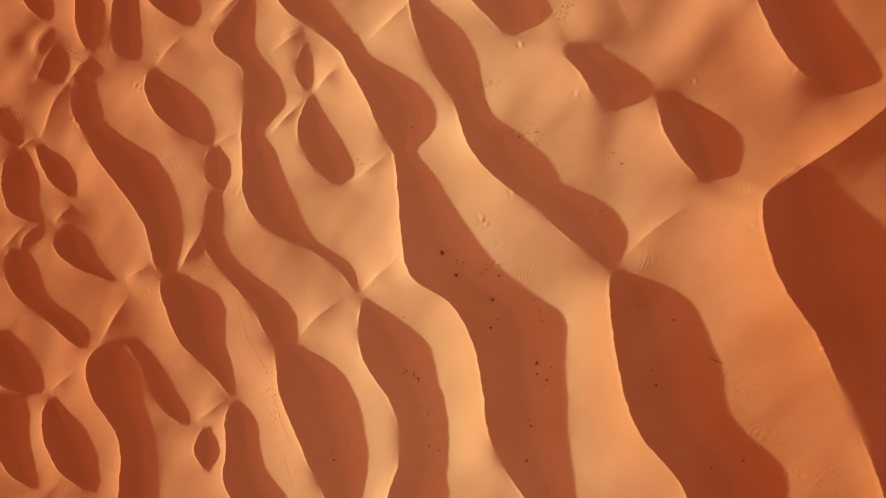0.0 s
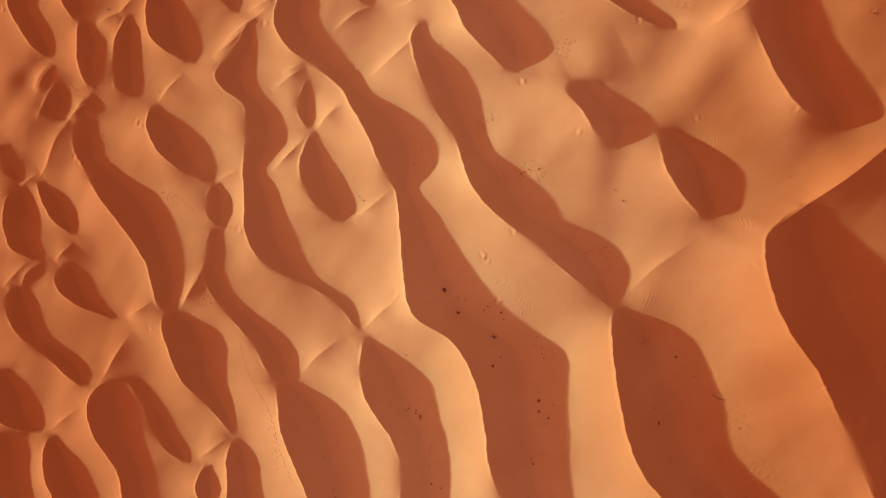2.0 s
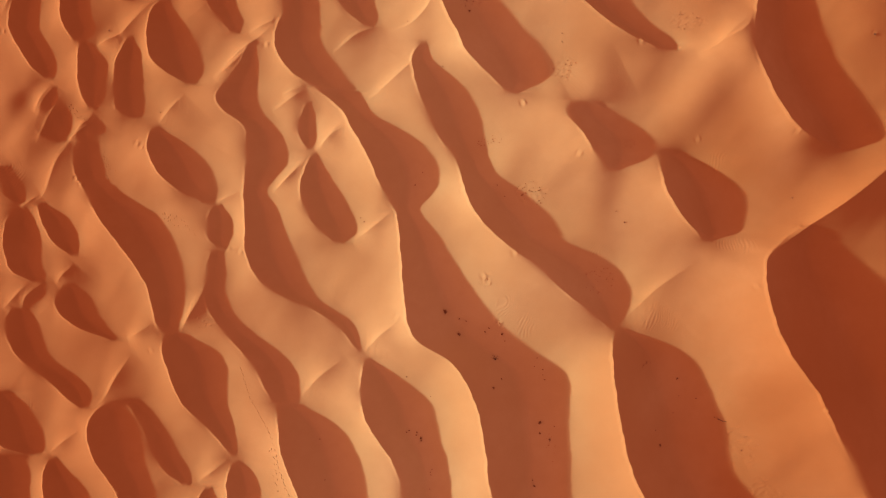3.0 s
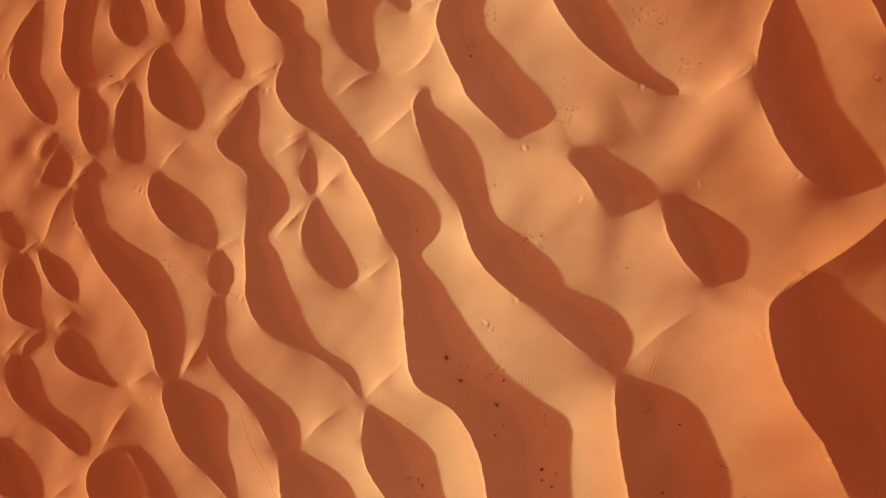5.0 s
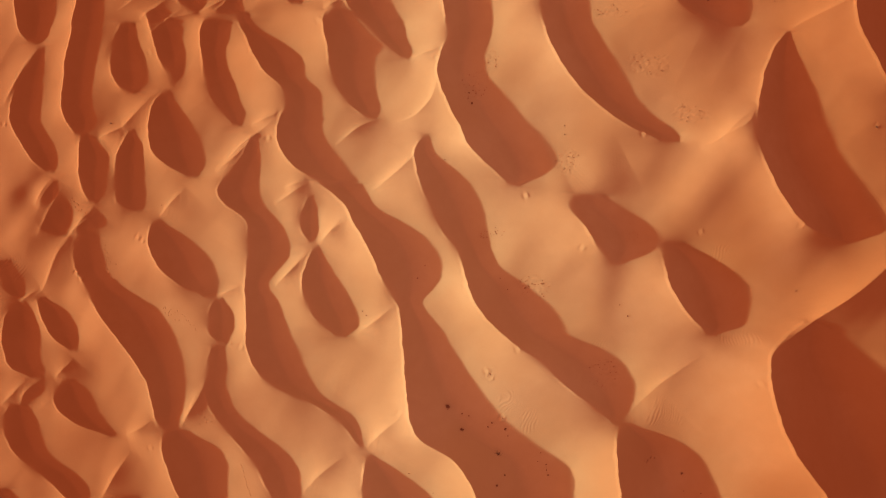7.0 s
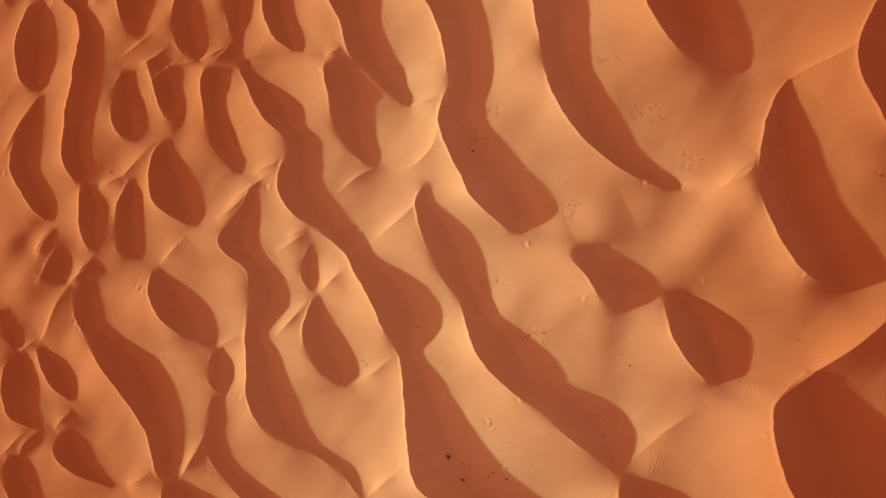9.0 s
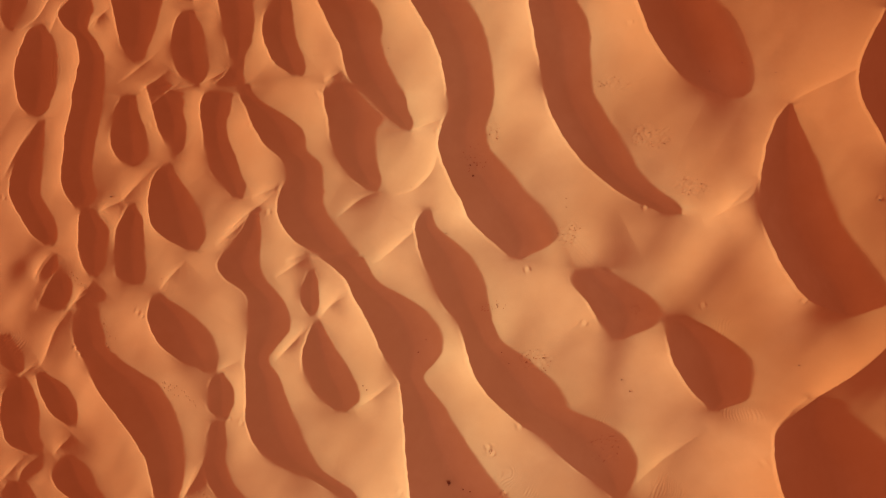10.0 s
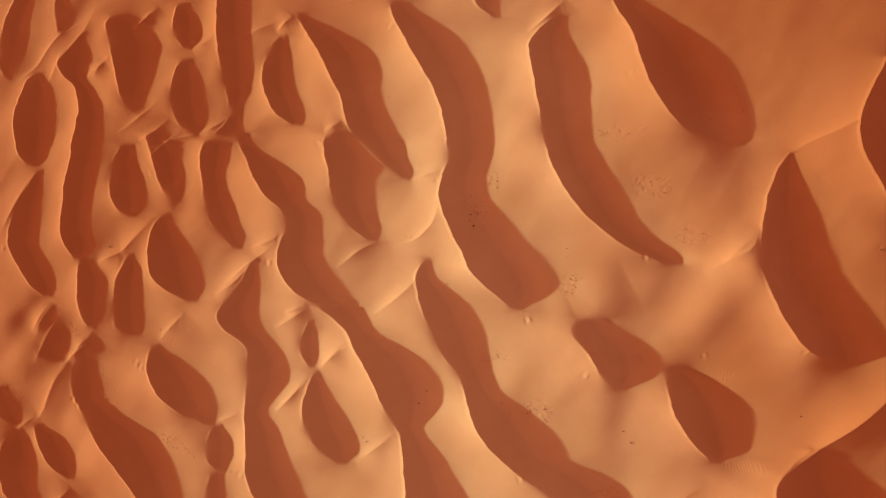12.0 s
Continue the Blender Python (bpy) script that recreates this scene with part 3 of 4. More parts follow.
rounded(-21.2, 88.5, 2.9)
rounded(-55.9, 98.1, 2.9)
rounded(-53.5, 91.4, 2.1)
rounded(33.6, 36.9, 4.0)
rounded(26.2, 51.3, 2.6)
knob(-73.2, 38.6)
knob(-71.8, 37.7)
knob(-86.6, 29.8)
knob(-85.4, 28.4)
knob(2.5, 30.3)
knob(14.8, 16.3)
knob(15.9, 51.5)
knob(28.8, 39.8)
knob(78.6, 46.8)
knob(68.6, 10.8)
knob(37.2, -6.9)
knob(57.2, 44.7)
knob(-73.1, -41.1)
knob(-73.4, -48.8)
knob(-87.6, -47.2)
knob(-66.9, -8.9)
knob(-48.1, 14.5)
knob(-51.1, 14.8)
knob(8.1, 10.8)
knob(9.2, 9.4)
knob(12.2, 0.1)
knob(-11.4, 0.9)
knob(84.5, -15.7)
knob(-18.7, 119.3)
knob(-95.4, 106.9)
knob(-104.5, 97.7)
knob(-90.6, 94.0)
knob(-33.8, 90.4)
knob(-6.0, 83.0)
knob(-49.3, 82.5)
knob(-41.9, 68.1)
knob(-44.3, 62.5)
knob(-73.4, 82.0)
knob(37.7, 109.7)
knob(42.8, 67.1)
knob(97.9, 71.2)
knob(-59.6, 115.6)
knob(-105.7, 63.5)
knob(-90.3, 64.0)
knob(-38.4, 116.4)
knob(-45.0, 98.2)
rough(13.6, 3.8, 3.4, 2.9, "ripples")
rough(18.4, 0.0, 2.4, 3.2, "ripples")
rough(8.8, 10.1, 1.8, 2.1, "lumps")
rough(49.8, 2.3, 4.5, 3.7, "ripples")
rough(62.7, 39.8, 2.9, 2.9, "ripples")
rough(66.2, 20.3, 4.8, 2.1, "ripples")
rough(64.8, -15.4, 1.6, 2.9, "ripples")
rough(68.9, -27.1, 4.5, 5.8, "lumps")
rough(74.8, -37.2, 4.5, 5.3, "lumps")
rough(89.1, -45.9, 5.3, 4.5, "lumps")
rough(82.1, -47.7, 2.6, 4.0, "lumps")
rough(-95.5, -22.2, 1.8, 1.6, "ripples")
rough(-54.5, -2.0, 1.8, 1.6, "lumps")
rough(18.7, 30.5, 4.0, 3.4, "lumps")
rough(35.5, 10.6, 4.5, 4.5, "lumps")
rough(34.4, 18.5, 2.1, 1.8, "ripples")
rough(-101.1, 30.4, 3.4, 3.4, "ripples")
rough(35.5, 96.6, 6.6, 2.1, "lumps")
rough(43.9, 83.9, 5.3, 3.4, "lumps")
rough(53.8, 72.2, 4.5, 2.6, "lumps")
rough(7.3, 83.8, 1.8, 3.4, "lumps")
rough(2.8, 77.0, 4.5, 4.5, "lumps")
rough(25.7, 59.9, 3.4, 3.2, "lumps")
rough(-102.7, 111.2, 2.1, 4.0, "ripples")
rough(-97.0, 93.9, 1.8, 5.3, "ripples")

XS = np.arange(WEST, EAST, STEP)
YS = np.arange(SOUTH, NORTH, STEP)
SLIP, FLOOR = 0.56, 0.12
ACROSS = 0.06


def soften(a, sigma, axis=None):
    """A Gaussian blur along one axis or both, by the spectrum."""
    for ax in (0, 1) if axis is None else (axis,):
        k = np.fft.rfftfreq(a.shape[ax], STEP) * 2 * np.pi
        k = np.exp(-0.5 * (k * sigma) ** 2)
        a = np.fft.irfft(np.fft.rfft(a, axis=ax) * (k[:, None] if ax == 0 else k[None, :]), a.shape[ax], axis=ax)
    return a


def lee_sides():
    """For each row of the sheet the crests that it crosses: x of the crest, length of the lee side and how full it is there."""
    rows = [[] for _ in YS]
    for crest in CRESTS:
        pts = np.array(sorted(crest, key=lambda p: p[1]))
        inside = np.nonzero((YS >= pts[0, 1]) & (YS <= pts[-1, 1]))[0]
        if len(inside) < 3:
            continue
        around = np.linspace(-1.2, 1.2, 9)
        x = np.mean([np.interp(YS[inside] + d, pts[:, 1], pts[:, 0]) for d in around], axis=0)
        beat = 2.0 * x[0] + YS[inside]
        x = x + 0.1 * np.sin(0.93 * beat) * np.sin(0.21 * beat + 1.0) + 0.06 * np.sin(2.3 * beat + 1.7) * np.sin(0.37 * beat)
        w = np.mean([np.interp(YS[inside] + d, pts[:, 1], pts[:, 2]) for d in around], axis=0)
        w = w * (1 + 0.008 * np.sin(0.4 * beat + 0.4))
        for j, a, b in zip(inside, x, w):
            if b > 0.3:
                rows[j].append((a, b, min(1.0, b / (0.4 * pts[:, 2].max()))))
    return [sorted(r) for r in rows]


def spur_heights():
    """The ridges between the dunes, each with a sharp back and two flanks."""
    out = np.zeros((len(YS), len(XS)))
    for high, broad, narrow, line in SPURS:
        p = np.array(line)
        reach = max(broad * 3.4, narrow * 1.55) + 1.0
        i0, i1 = np.searchsorted(XS, (p[:, 0].min() - reach, p[:, 0].max() + reach))
        j0, j1 = np.searchsorted(YS, (p[:, 1].min() - reach, p[:, 1].max() + reach))
        gx, gy = np.meshgrid(XS[i0:i1], YS[j0:j1])
        run = np.concatenate([[0], np.cumsum(np.hypot(*np.diff(p, axis=0).T))])
        at = np.arange(0, run[-1], 0.3)
        cx, cy = np.interp(at, run, p[:, 0]), np.interp(at, run, p[:, 1])
        cx, cy = [np.convolve(np.pad(c, 6, "edge"), np.ones(13) / 13, "valid") for c in (cx, cy)]
        best, side, along = np.full(gx.shape, 1e9), np.ones(gx.shape), np.zeros(gx.shape)
        for k in range(len(at)):
            a, b = max(k - 1, 0), min(k + 1, len(at) - 1)
            d = np.hypot(gx - cx[k], gy - cy[k])
            near = d < best
            best[near] = d[near]
            turn = (cx[b] - cx[a]) * (gy - cy[k]) - (cy[b] - cy[a]) * (gx - cx[k])
            side[near] = turn[near]
            along[near] = at[k] / run[-1]
        flank = np.where(side > 0, broad * (0.5 + 0.7 * along), 0.6 * narrow * (0.4 + 0.5 * along))
        rise, ebb = np.clip(along / 0.45, 0, 1), np.clip((1 - along) / 0.55, 0, 1)
        fade = rise ** 2 * (3 - 2 * rise) * ebb ** 2 * (3 - 2 * ebb)
        if broad < 4:
            keen = np.where(side > 0, 0.45, 0.06)
            ridge = high * (keen * np.exp(-best / (0.35 * flank)) + (1 - keen) * np.clip(1 - best / (2.8 * flank), 0, 1) ** 2) * fade
        else:
            ridge = high * 1.4 * np.exp(-(best / (0.8 * broad)) ** 2) * np.clip(along * (1 - along) * 4, 0, 1) ** 2
        out[j0:j1, i0:i1] += ridge
    return soften(out, 0.1)


def swale_heights():
    """Soft rises and dips: along the middle line of each the sand tilts away from the wind."""
    out = np.zeros((len(YS), len(XS)))
    for x, y, long, wide, turn, tilt in SWALES:
        reach = 3 * max(long, wide)
        i0, i1 = np.searchsorted(XS, (x - reach, x + reach))
        j0, j1 = np.searchsorted(YS, (y - reach, y + reach))
        dx, dy = XS[None, i0:i1] - x, YS[j0:j1, None] - y
        a = radians(turn)
        v, u = dx * math.cos(a) + dy * math.sin(a), dx * math.sin(a) - dy * math.cos(a)
        out[j0:j1, i0:i1] -= tilt * u * np.exp(-0.5 * ((u / wide) ** 2 + (v / long) ** 2))
    return out


def swell(seed, long, short, turn):
    """Broad undulations of the sand, drawn out along one direction (degrees from east); slopes of about 1 in 1."""
    rng = np.random.default_rng(seed)
    ky = (np.fft.fftfreq(len(YS), STEP) * 2 * np.pi)[:, None]
    kx = (np.fft.fftfreq(len(XS), STEP) * 2 * np.pi)[None, :]
    a, b = math.cos(radians(turn)), math.sin(radians(turn))
    mask = np.exp(-0.5 * (((kx * a + ky * b) * long) ** 2 + ((ky * a - kx * b) * short) ** 2))
    out = np.real(np.fft.ifft2(np.fft.fft2(rng.standard_normal((len(YS), len(XS)))) * mask))
    return out / np.std(np.gradient(out, STEP, axis=1))


def small_relief():
    """Knobs, ripples and lumps, a few centimetres to two hands high."""
    out = np.zeros((len(YS), len(XS)))
    rng = np.random.default_rng(11)
    lumps = swell(21, 0.26, 0.2, 30) * 0.048
    gx, gy = XS[None, :], YS[:, None]
    wander = swell(22, 1.2, 1.2, 0) * 2.6
    ripples = np.sin((gx * math.cos(radians(20)) - gy * math.sin(radians(20))) * 2 * np.pi / 0.64 + wander) * 0.022
    for x, y, wide, deep, kind in ROUGH:
        d = ((gx - x) / wide) ** 2 + ((gy - y) / deep) ** 2 + 0.55 * np.sin(gx * 0.9 + 2 * np.sin(gy * 0.7)) * np.sin(gy * 1.1 + 1.3)
        patch = np.clip(1.6 * (1.0 - d), 0, 1)
        out += patch * (ripples if kind == "ripples" else 0.9 * lumps)
    for x, y in KNOBS:
        a, r, h = rng.uniform(-0.6, 0.6), rng.uniform(0.17, 0.28), rng.uniform(0.09, 0.17)
        u, v = (gx - x) * math.cos(a) + (gy - y) * math.sin(a), (gy - y) * math.cos(a) - (gx - x) * math.sin(a)
        out += h * np.exp(-0.5 * ((u - 0.5) ** 2 / r ** 2 + v ** 2 / (1.8 * r) ** 2))
        out -= 0.7 * h * np.exp(-0.5 * ((u + 0.45) ** 2 / r ** 2 + v ** 2 / (2.2 * r) ** 2))
    return out


def raise_dunes(rounds=16):
    """Heights of the sand: slopes along the wind first, then the surface that fits them best."""
    slope = np.zeros((len(YS), len(XS)))
    lee = np.zeros(slope.shape, bool)
    lip, lift = np.zeros(slope.shape), np.zeros(slope.shape)
    spans, edges = [], []
    for j, row in enumerate(lee_sides()):
        start, end, last = WEST - 5.0, WEST - 5.0, 0.0
        for a, b, full_lee in row:
            i0, i1 = np.searchsorted(XS, (a, a + b))
            if i1 - i0 < 2:
                continue
            s = (XS[i0:i1] - a) / b
            foot = (FALL + FLOOR) / (SLIP + FLOOR)
            f = np.clip((s - foot + 0.11) / 0.22, 0, 1)
            fall = -SLIP + (SLIP + FLOOR) * f * f * (3 - 2 * f)
            slope[j, i0:i1] = np.minimum(slope[j, i0:i1], -FALL + (0.25 + 0.75 * full_lee) * (fall + FALL))
            lee[j, i0:i1] = True
            near = slice(max(i0 - 4, 0), i0 + 1)
            lip[j, near] = 0.7 * min(1.0, b / 5) * np.clip(1 - np.abs(XS[near] - a + 0.24) / 0.34, 0, 1)
            spans.append((j, i0, min(i1, len(XS) - 1), a, min(a + b, XS[-2])))
            over = np.clip((XS[i0 - 1] + STEP / 2 - a) / STEP, 0, 1)
            full = np.clip((XS[i0] + STEP / 2 - a) / STEP, 0, 1)
            edges.append((j, i0 - 1, i0 + 1, over))
            edges.append((j, i0, i0 - 2, 1 - full))
            if a > end:
                rise = 0.5 * FALL * (b + (last or b))
                k0 = np.searchsorted(XS, end)
                slope[j, k0:i0] = np.clip(rise / max(a - end, 2.0), 0.02, 0.34)
                way = np.linspace(-1, 1, max(i0 - k0, 0))
                lift[j, k0:i0] = CURVE * np.clip(1.35 - (a - end) / 16.0, 0.12, 1) * way
            end, last = max(a + b, end), b
    rows_at, firsts, lasts = [np.array([s[k] for s in spans]) for k in range(3)]
    crest_at, foot_at = [(np.array([s[k] for s in spans]) - WEST) / STEP for k in (3, 4)]
    ej, ek, eo, ew = [np.array([e[k] for e in edges]) for k in range(4)]
    lit = ~lee
    weight = soften(lit.astype(float), 2.2) + 1e-3
    slope = np.where(lit, soften(np.where(lit, slope, 0.0), 2.2) / weight, slope)
    weight = soften(lit.astype(float), 0.9) + 1e-3
    lift = np.where(lit, soften(np.where(lit, lift, 0.0), 0.9) / weight, 0)
    weight = soften(lit.astype(float), 1.4) + 1e-3
    slope += lift
    ky = (np.fft.fftfreq(len(YS), STEP) * 2 * np.pi)[:, None]
    kx = (np.fft.fftfreq(len(XS), STEP) * 2 * np.pi)[None, :]
    under = kx ** 2 + ACROSS * ky ** 2 + 0.0012
    round_off = np.zeros(slope.shape)
    ends = [(p[0], p[1], min(max(0.22 * max(q[2] for q in crest), 0.9), 2.6)) for crest in CRESTS for p in (crest[0], crest[-1]) if p[0] < 60]
    for x, y, reach in ROUNDED + ends:
        round_off = np.maximum(round_off, np.exp(-0.5 * (((XS - x) / reach)[None, :] ** 2 + ((YS - y) / reach)[:, None] ** 2) * 2.5))
    soft = swale_heights()
    lively = 0.65 + 0.75 * np.clip((-35.0 - XS[None, :]) / 45.0, 0, 1)
    extra = SPUR * spur_heights() + soft + (SWELL * swell(5, 9.0, 3.2, 48) + (0.016 * swell(6, 2.6, 1.4, 40) + 0.02 * swell(7, 5.0, 2.2, 55)) * lively) * (0.25 + 0.75 * soften(lit.astype(float), 1.5))
    creases = -np.abs(swell(31, 7.0, 2.6, 58)) * 0.024 * np.clip(1.1 + swell(32, 9.0, 9.0, 0) * 0.05, 0, 1.6) * (lively - 0.45)
    extra = extra + soften(creases, 0.12) * soften(lit.astype(float), 0.8)
    for turn in range(rounds):
        g = slope.copy()
        g[ej, ek] = (1 - ew) * slope[ej, ek] + ew * slope[ej, eo]
        g = soften(g + lip, 0.16, 0)
        g = soften(g, 0.12, 1) * (1 - round_off) + soften(g, 1.6, 1) * round_off
        high = np.real(np.fft.ifft2(-1j * kx * np.fft.fft2(g) / under)) + extra
        if turn == rounds - 1:
            break
        level = high + FALL * XS[None, :]
        c, d = crest_at.astype(int), foot_at.astype(int)
        top = np.maximum(level[rows_at, c], level[rows_at, c + 1])
        end = level[rows_at, d] * (1 - foot_at + d) + level[rows_at, d + 1] * (foot_at - d)
        for r, a, b, m in zip(rows_at, firsts, lasts, end - top):
            slope[r, a:b] -= 0.8 * m / ((b - a) * STEP) * np.linspace(0.4, 1.6, b - a)
        np.clip(slope, -0.62, 0.5, out=slope)
        grade = np.gradient(high - extra, STEP, axis=1)
        calm = soften(np.where(lit, grade - lift, 0.0), 1.4) / weight + lift
        slope = np.where(lit, 0.5 * slope + 0.5 * calm, slope)
        whole = np.gradient(high - soft, STEP, axis=1) + FALL
        slope += np.where(lit & (whole < 0.12 * FALL), 0.7 * (0.12 * FALL - whole), 0)
    snap = np.array([(s[0], s[1], s[3]) for s in spans])
    return high - np.percentile(high, 5) + small_relief(), lee, snap, round_off


CURVE, SWELL, SPUR = 0.09, 0.022, 1.4
HIGH, LEE, SNAP, WORN = raise_dunes()

# ---- meshes of the sand ----


def owners():
    """Which dune each quad of the sheet belongs to: the nearest crest, the windward side reaching further than the lee."""
    qx, qy = XS[::2] + STEP / 2, YS[::2] + STEP / 2
    best = np.full((len(qy), len(qx)), 1e9)
    mine = np.zeros(best.shape, int)
    for number, crest in enumerate(CRESTS):
        p = np.array(crest)
        run = np.concatenate([[0], np.cumsum(np.hypot(*np.diff(p[:, :2], axis=0).T))])
        at = np.arange(0, run[-1] + 1.2, 1.2)
        for cx, cy, cw in zip(np.interp(at, run, p[:, 0]), np.interp(at, run, p[:, 1]), np.interp(at, run, p[:, 2])):
            reach = 30 + cw
            a0, a1 = np.searchsorted(qx, (cx - reach - 20, cx + reach))
            b0, b1 = np.searchsorted(qy, (cy - 34, cy + 34))
            dx, dy = qx[None, a0:a1] - cx, qy[b0:b1, None] - cy
            d = np.hypot(np.where(dx < 0, -dx * 0.8, dx / max(cw * 0.2, 0.8)), dy * 1.3)
            near = d < best[b0:b1, a0:a1]
            best[b0:b1, a0:a1][near] = d[near]
            mine[b0:b1, a0:a1][near] = number
    return mine


def sheet(name, verts, quads, normals, material):
    me = bpy.data.meshes.new(name)
    me.vertices.add(len(verts))
    me.vertices.foreach_set("co", verts.astype(np.float32).ravel())
    me.loops.add(quads.size)
    me.loops.foreach_set("vertex_index", quads.astype(np.int32).ravel())
    me.polygons.add(len(quads))
    me.polygons.foreach_set("loop_start", np.arange(0, quads.size, 4, dtype=np.int32))
    me.update(calc_edges=True)
    me.validate()
    me.shade_smooth()
    if normals is not None:
        me.normals_split_custom_set_from_vertices(normals.astype(np.float32))
    me.materials.append(material)
    return new(name, me)


def height_at(x, y):
    i = np.clip((np.asarray(x) - WEST) / STEP, 0, len(XS) - 1.001)
    j = np.clip((np.asarray(y) - SOUTH) / STEP, 0, len(YS) - 1.001)
    a, b = i.astype(int), j.astype(int)
    u, v = i - a, j - b
    return (HIGH[b, a] * (1 - u) + HIGH[b, a + 1] * u) * (1 - v) + (HIGH[b + 1, a] * (1 - u) + HIGH[b + 1, a + 1] * u) * v


def dune_label(number):
    crest = np.array(CRESTS[number])
    wide, long = crest[:, 2].max(), np.ptp(crest[:, 1])
    size = "long broad" if long > 40 and wide > 12 else "long" if long > 40 else "broad" if wide > 12 else "small" if wide < 6 else "middling"
    return f"{size} orange sand dune with a sharp wind-cut crest"


def snapped_grid():
    """The sheet's points, those next to a crest drawn sideways onto it, and which quads lie on a lee side."""
    px, py = np.meshgrid(XS, YS)
    z, lee = HIGH.copy(), LEE.copy()
    for j, first, a in SNAP:
        j, first = int(j), int(first)
        i = int(round((a - WEST) / STEP))
        if 1 < i < len(XS) - 2 and abs(a - XS[i]) <= 0.5 * STEP + 1e-6:
            px[j, i] = a
            back = i - 1 if a >= XS[i] else i + 1
            f = abs(a - XS[i]) / STEP
            other = i + 1 if a >= XS[i] else i - 1
            z[j, i] = HIGH[j, i] * (1 - f) + HIGH[j, other] * f + 0.1 * f * (HIGH[j, i] - HIGH[j, back])
            lee[j, min(i, first):max(i, first)] = i < first
            lee[j, i] = True
    return px, py, z, lee


def side_normals(px, py, z, lee, up):
    """Normals for the two sides of each crest: sharp where the crest is sharp, shared where the wind has rounded it."""
    p = np.dstack([px, py, z])
    face = np.cross(p[1:, 1:] - p[:-1, :-1], p[1:, :-1] - p[:-1, 1:])
    rows, cols = z.shape
    out, some = [], []
    for mask in (~lee[:-1, :-1], lee[:-1, :-1]):
        total, count = np.zeros((rows, cols, 3)), np.zeros((rows, cols))
        for dj in (0, 1):
            for di in (0, 1):
                total[dj:rows - 1 + dj, di:cols - 1 + di] += face * mask[:, :, None]
                count[dj:rows - 1 + dj, di:cols - 1 + di] += mask
        out.append(total / np.maximum(np.linalg.norm(total, axis=2, keepdims=True), 1e-9))
        some.append(count > 0)
    west = np.zeros(z.shape, bool)
    west[:, 1:] = lee[:, 1:] & ~lee[:, :-1]
    crest = some[0] & some[1] & west
    sharp = np.where(crest, 1 - np.clip(1.4 * WORN, 0, 1), 0)[:, :, None]
    both = []
    for normal in out:
        n = up * (1 - sharp) + normal * sharp
        both.append((n / np.linalg.norm(n, axis=2, keepdims=True)).reshape(-1, 3))
    return both


def build_sand():
    mine = owners()
    px, py, z, lee = snapped_grid()
    gy, gx = np.gradient(HIGH, STEP)
    up = np.dstack([-gx, -gy, np.ones_like(HIGH)])
    up = up / np.linalg.norm(up, axis=2, keepdims=True)
    sunny, shady = side_normals(px, py, z, lee, up)
    points = np.dstack([px, py, z]).reshape(-1, 3)
    rows, cols = HIGH.shape
    j, i = np.meshgrid(np.arange(rows - 1), np.arange(cols - 1), indexing="ij")
    first = j * cols + i
    quads = np.stack([first, first + 1, first + cols + 1, first + cols], axis=-1)
    label = mine[j // 2, i // 2]
    for number in range(len(CRESTS)):
        mask = label == number
        if mask.sum() < 40:
            continue
        root = new("sand_dune")
        middle = CRESTS[number][len(CRESTS[number]) // 2]
        root.location = (middle[0], middle[1], float(height_at(middle[0], middle[1])))
        tagged(root, dune_label(number), "sand dune", "dunes of the sand sea")
        for name, side, up, words in (("windward_slope", ~lee[j, i], sunny, "smooth sunlit windward sand"), ("lee_side", lee[j, i], shady, "steep lee side in shadow")):
            some = quads[mask & side]
            if len(some) == 0:
                continue
            used, back_index = np.unique(some, return_inverse=True)
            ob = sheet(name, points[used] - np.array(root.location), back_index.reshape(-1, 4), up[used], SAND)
            ob.parent = root
            tagged(ob, words)


build_sand()


def build_ground():
    """The sand sea all round, one sheet to the horizon; it dips below the dunes that lie on it."""
    fine = np.arange(-640, 641, 4)
    axis = np.concatenate([[-4000, -2500, -1600, -1100, -850], fine, [850, 1100, 1600, 2500, 4000]])
    gx, gy = np.meshgrid(axis, axis + 30)
    tile_x, tile_y = XS[-1] - XS[0] + STEP, YS[-1] - YS[0] + STEP
    z = height_at(WEST + np.mod(gx - WEST, tile_x), SOUTH + np.mod(gy - SOUTH, tile_y))
    far = np.clip((np.maximum(np.abs(gx), np.abs(gy - 30)) - 400) / 240, 0, 1)
    z = z * (1 - far) + 1.2 * far
    inner = np.minimum(np.minimum(gx - WEST, EAST - gx), np.minimum(gy - SOUTH, NORTH - gy))
    z -= 3.5 * np.clip(inner / 5.0, 0, 1)
    n = len(axis)
    j, i = np.meshgrid(np.arange(n - 1), np.arange(n - 1), indexing="ij")
    first = j * n + i
    quads = np.stack([first, first + 1, first + n + 1, first + n], axis=-1).reshape(-1, 4)
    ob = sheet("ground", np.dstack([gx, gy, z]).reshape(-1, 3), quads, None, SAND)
    tagged(ob, "orange desert sand stretching away to the horizon", "ground", kind="structure")


build_ground()

# ---- plants, dead wood and tracks on the sand ----


def plain(name, tone, dark, rough=0.85, scale=14.0):
    m, n, l, bsdf = shader(name)
    where = n.new("ShaderNodeNewGeometry").outputs["Position"]
    fac = between(n, l, grain(n, l, where, scale, 4, 0.6), 0.3, 0.7)
    own = n.new("ShaderNodeObjectInfo").outputs["Random"]
    mixed = blend(n, l, fac, tone, dark)
    mixed = blend(n, l, between(n, l, own, 0, 1, 0, 0.4), mixed, dark)
    l.new(mixed, bsdf.inputs["Base Color"])
    bsdf.inputs["Roughness"].default_value = rough
    return m


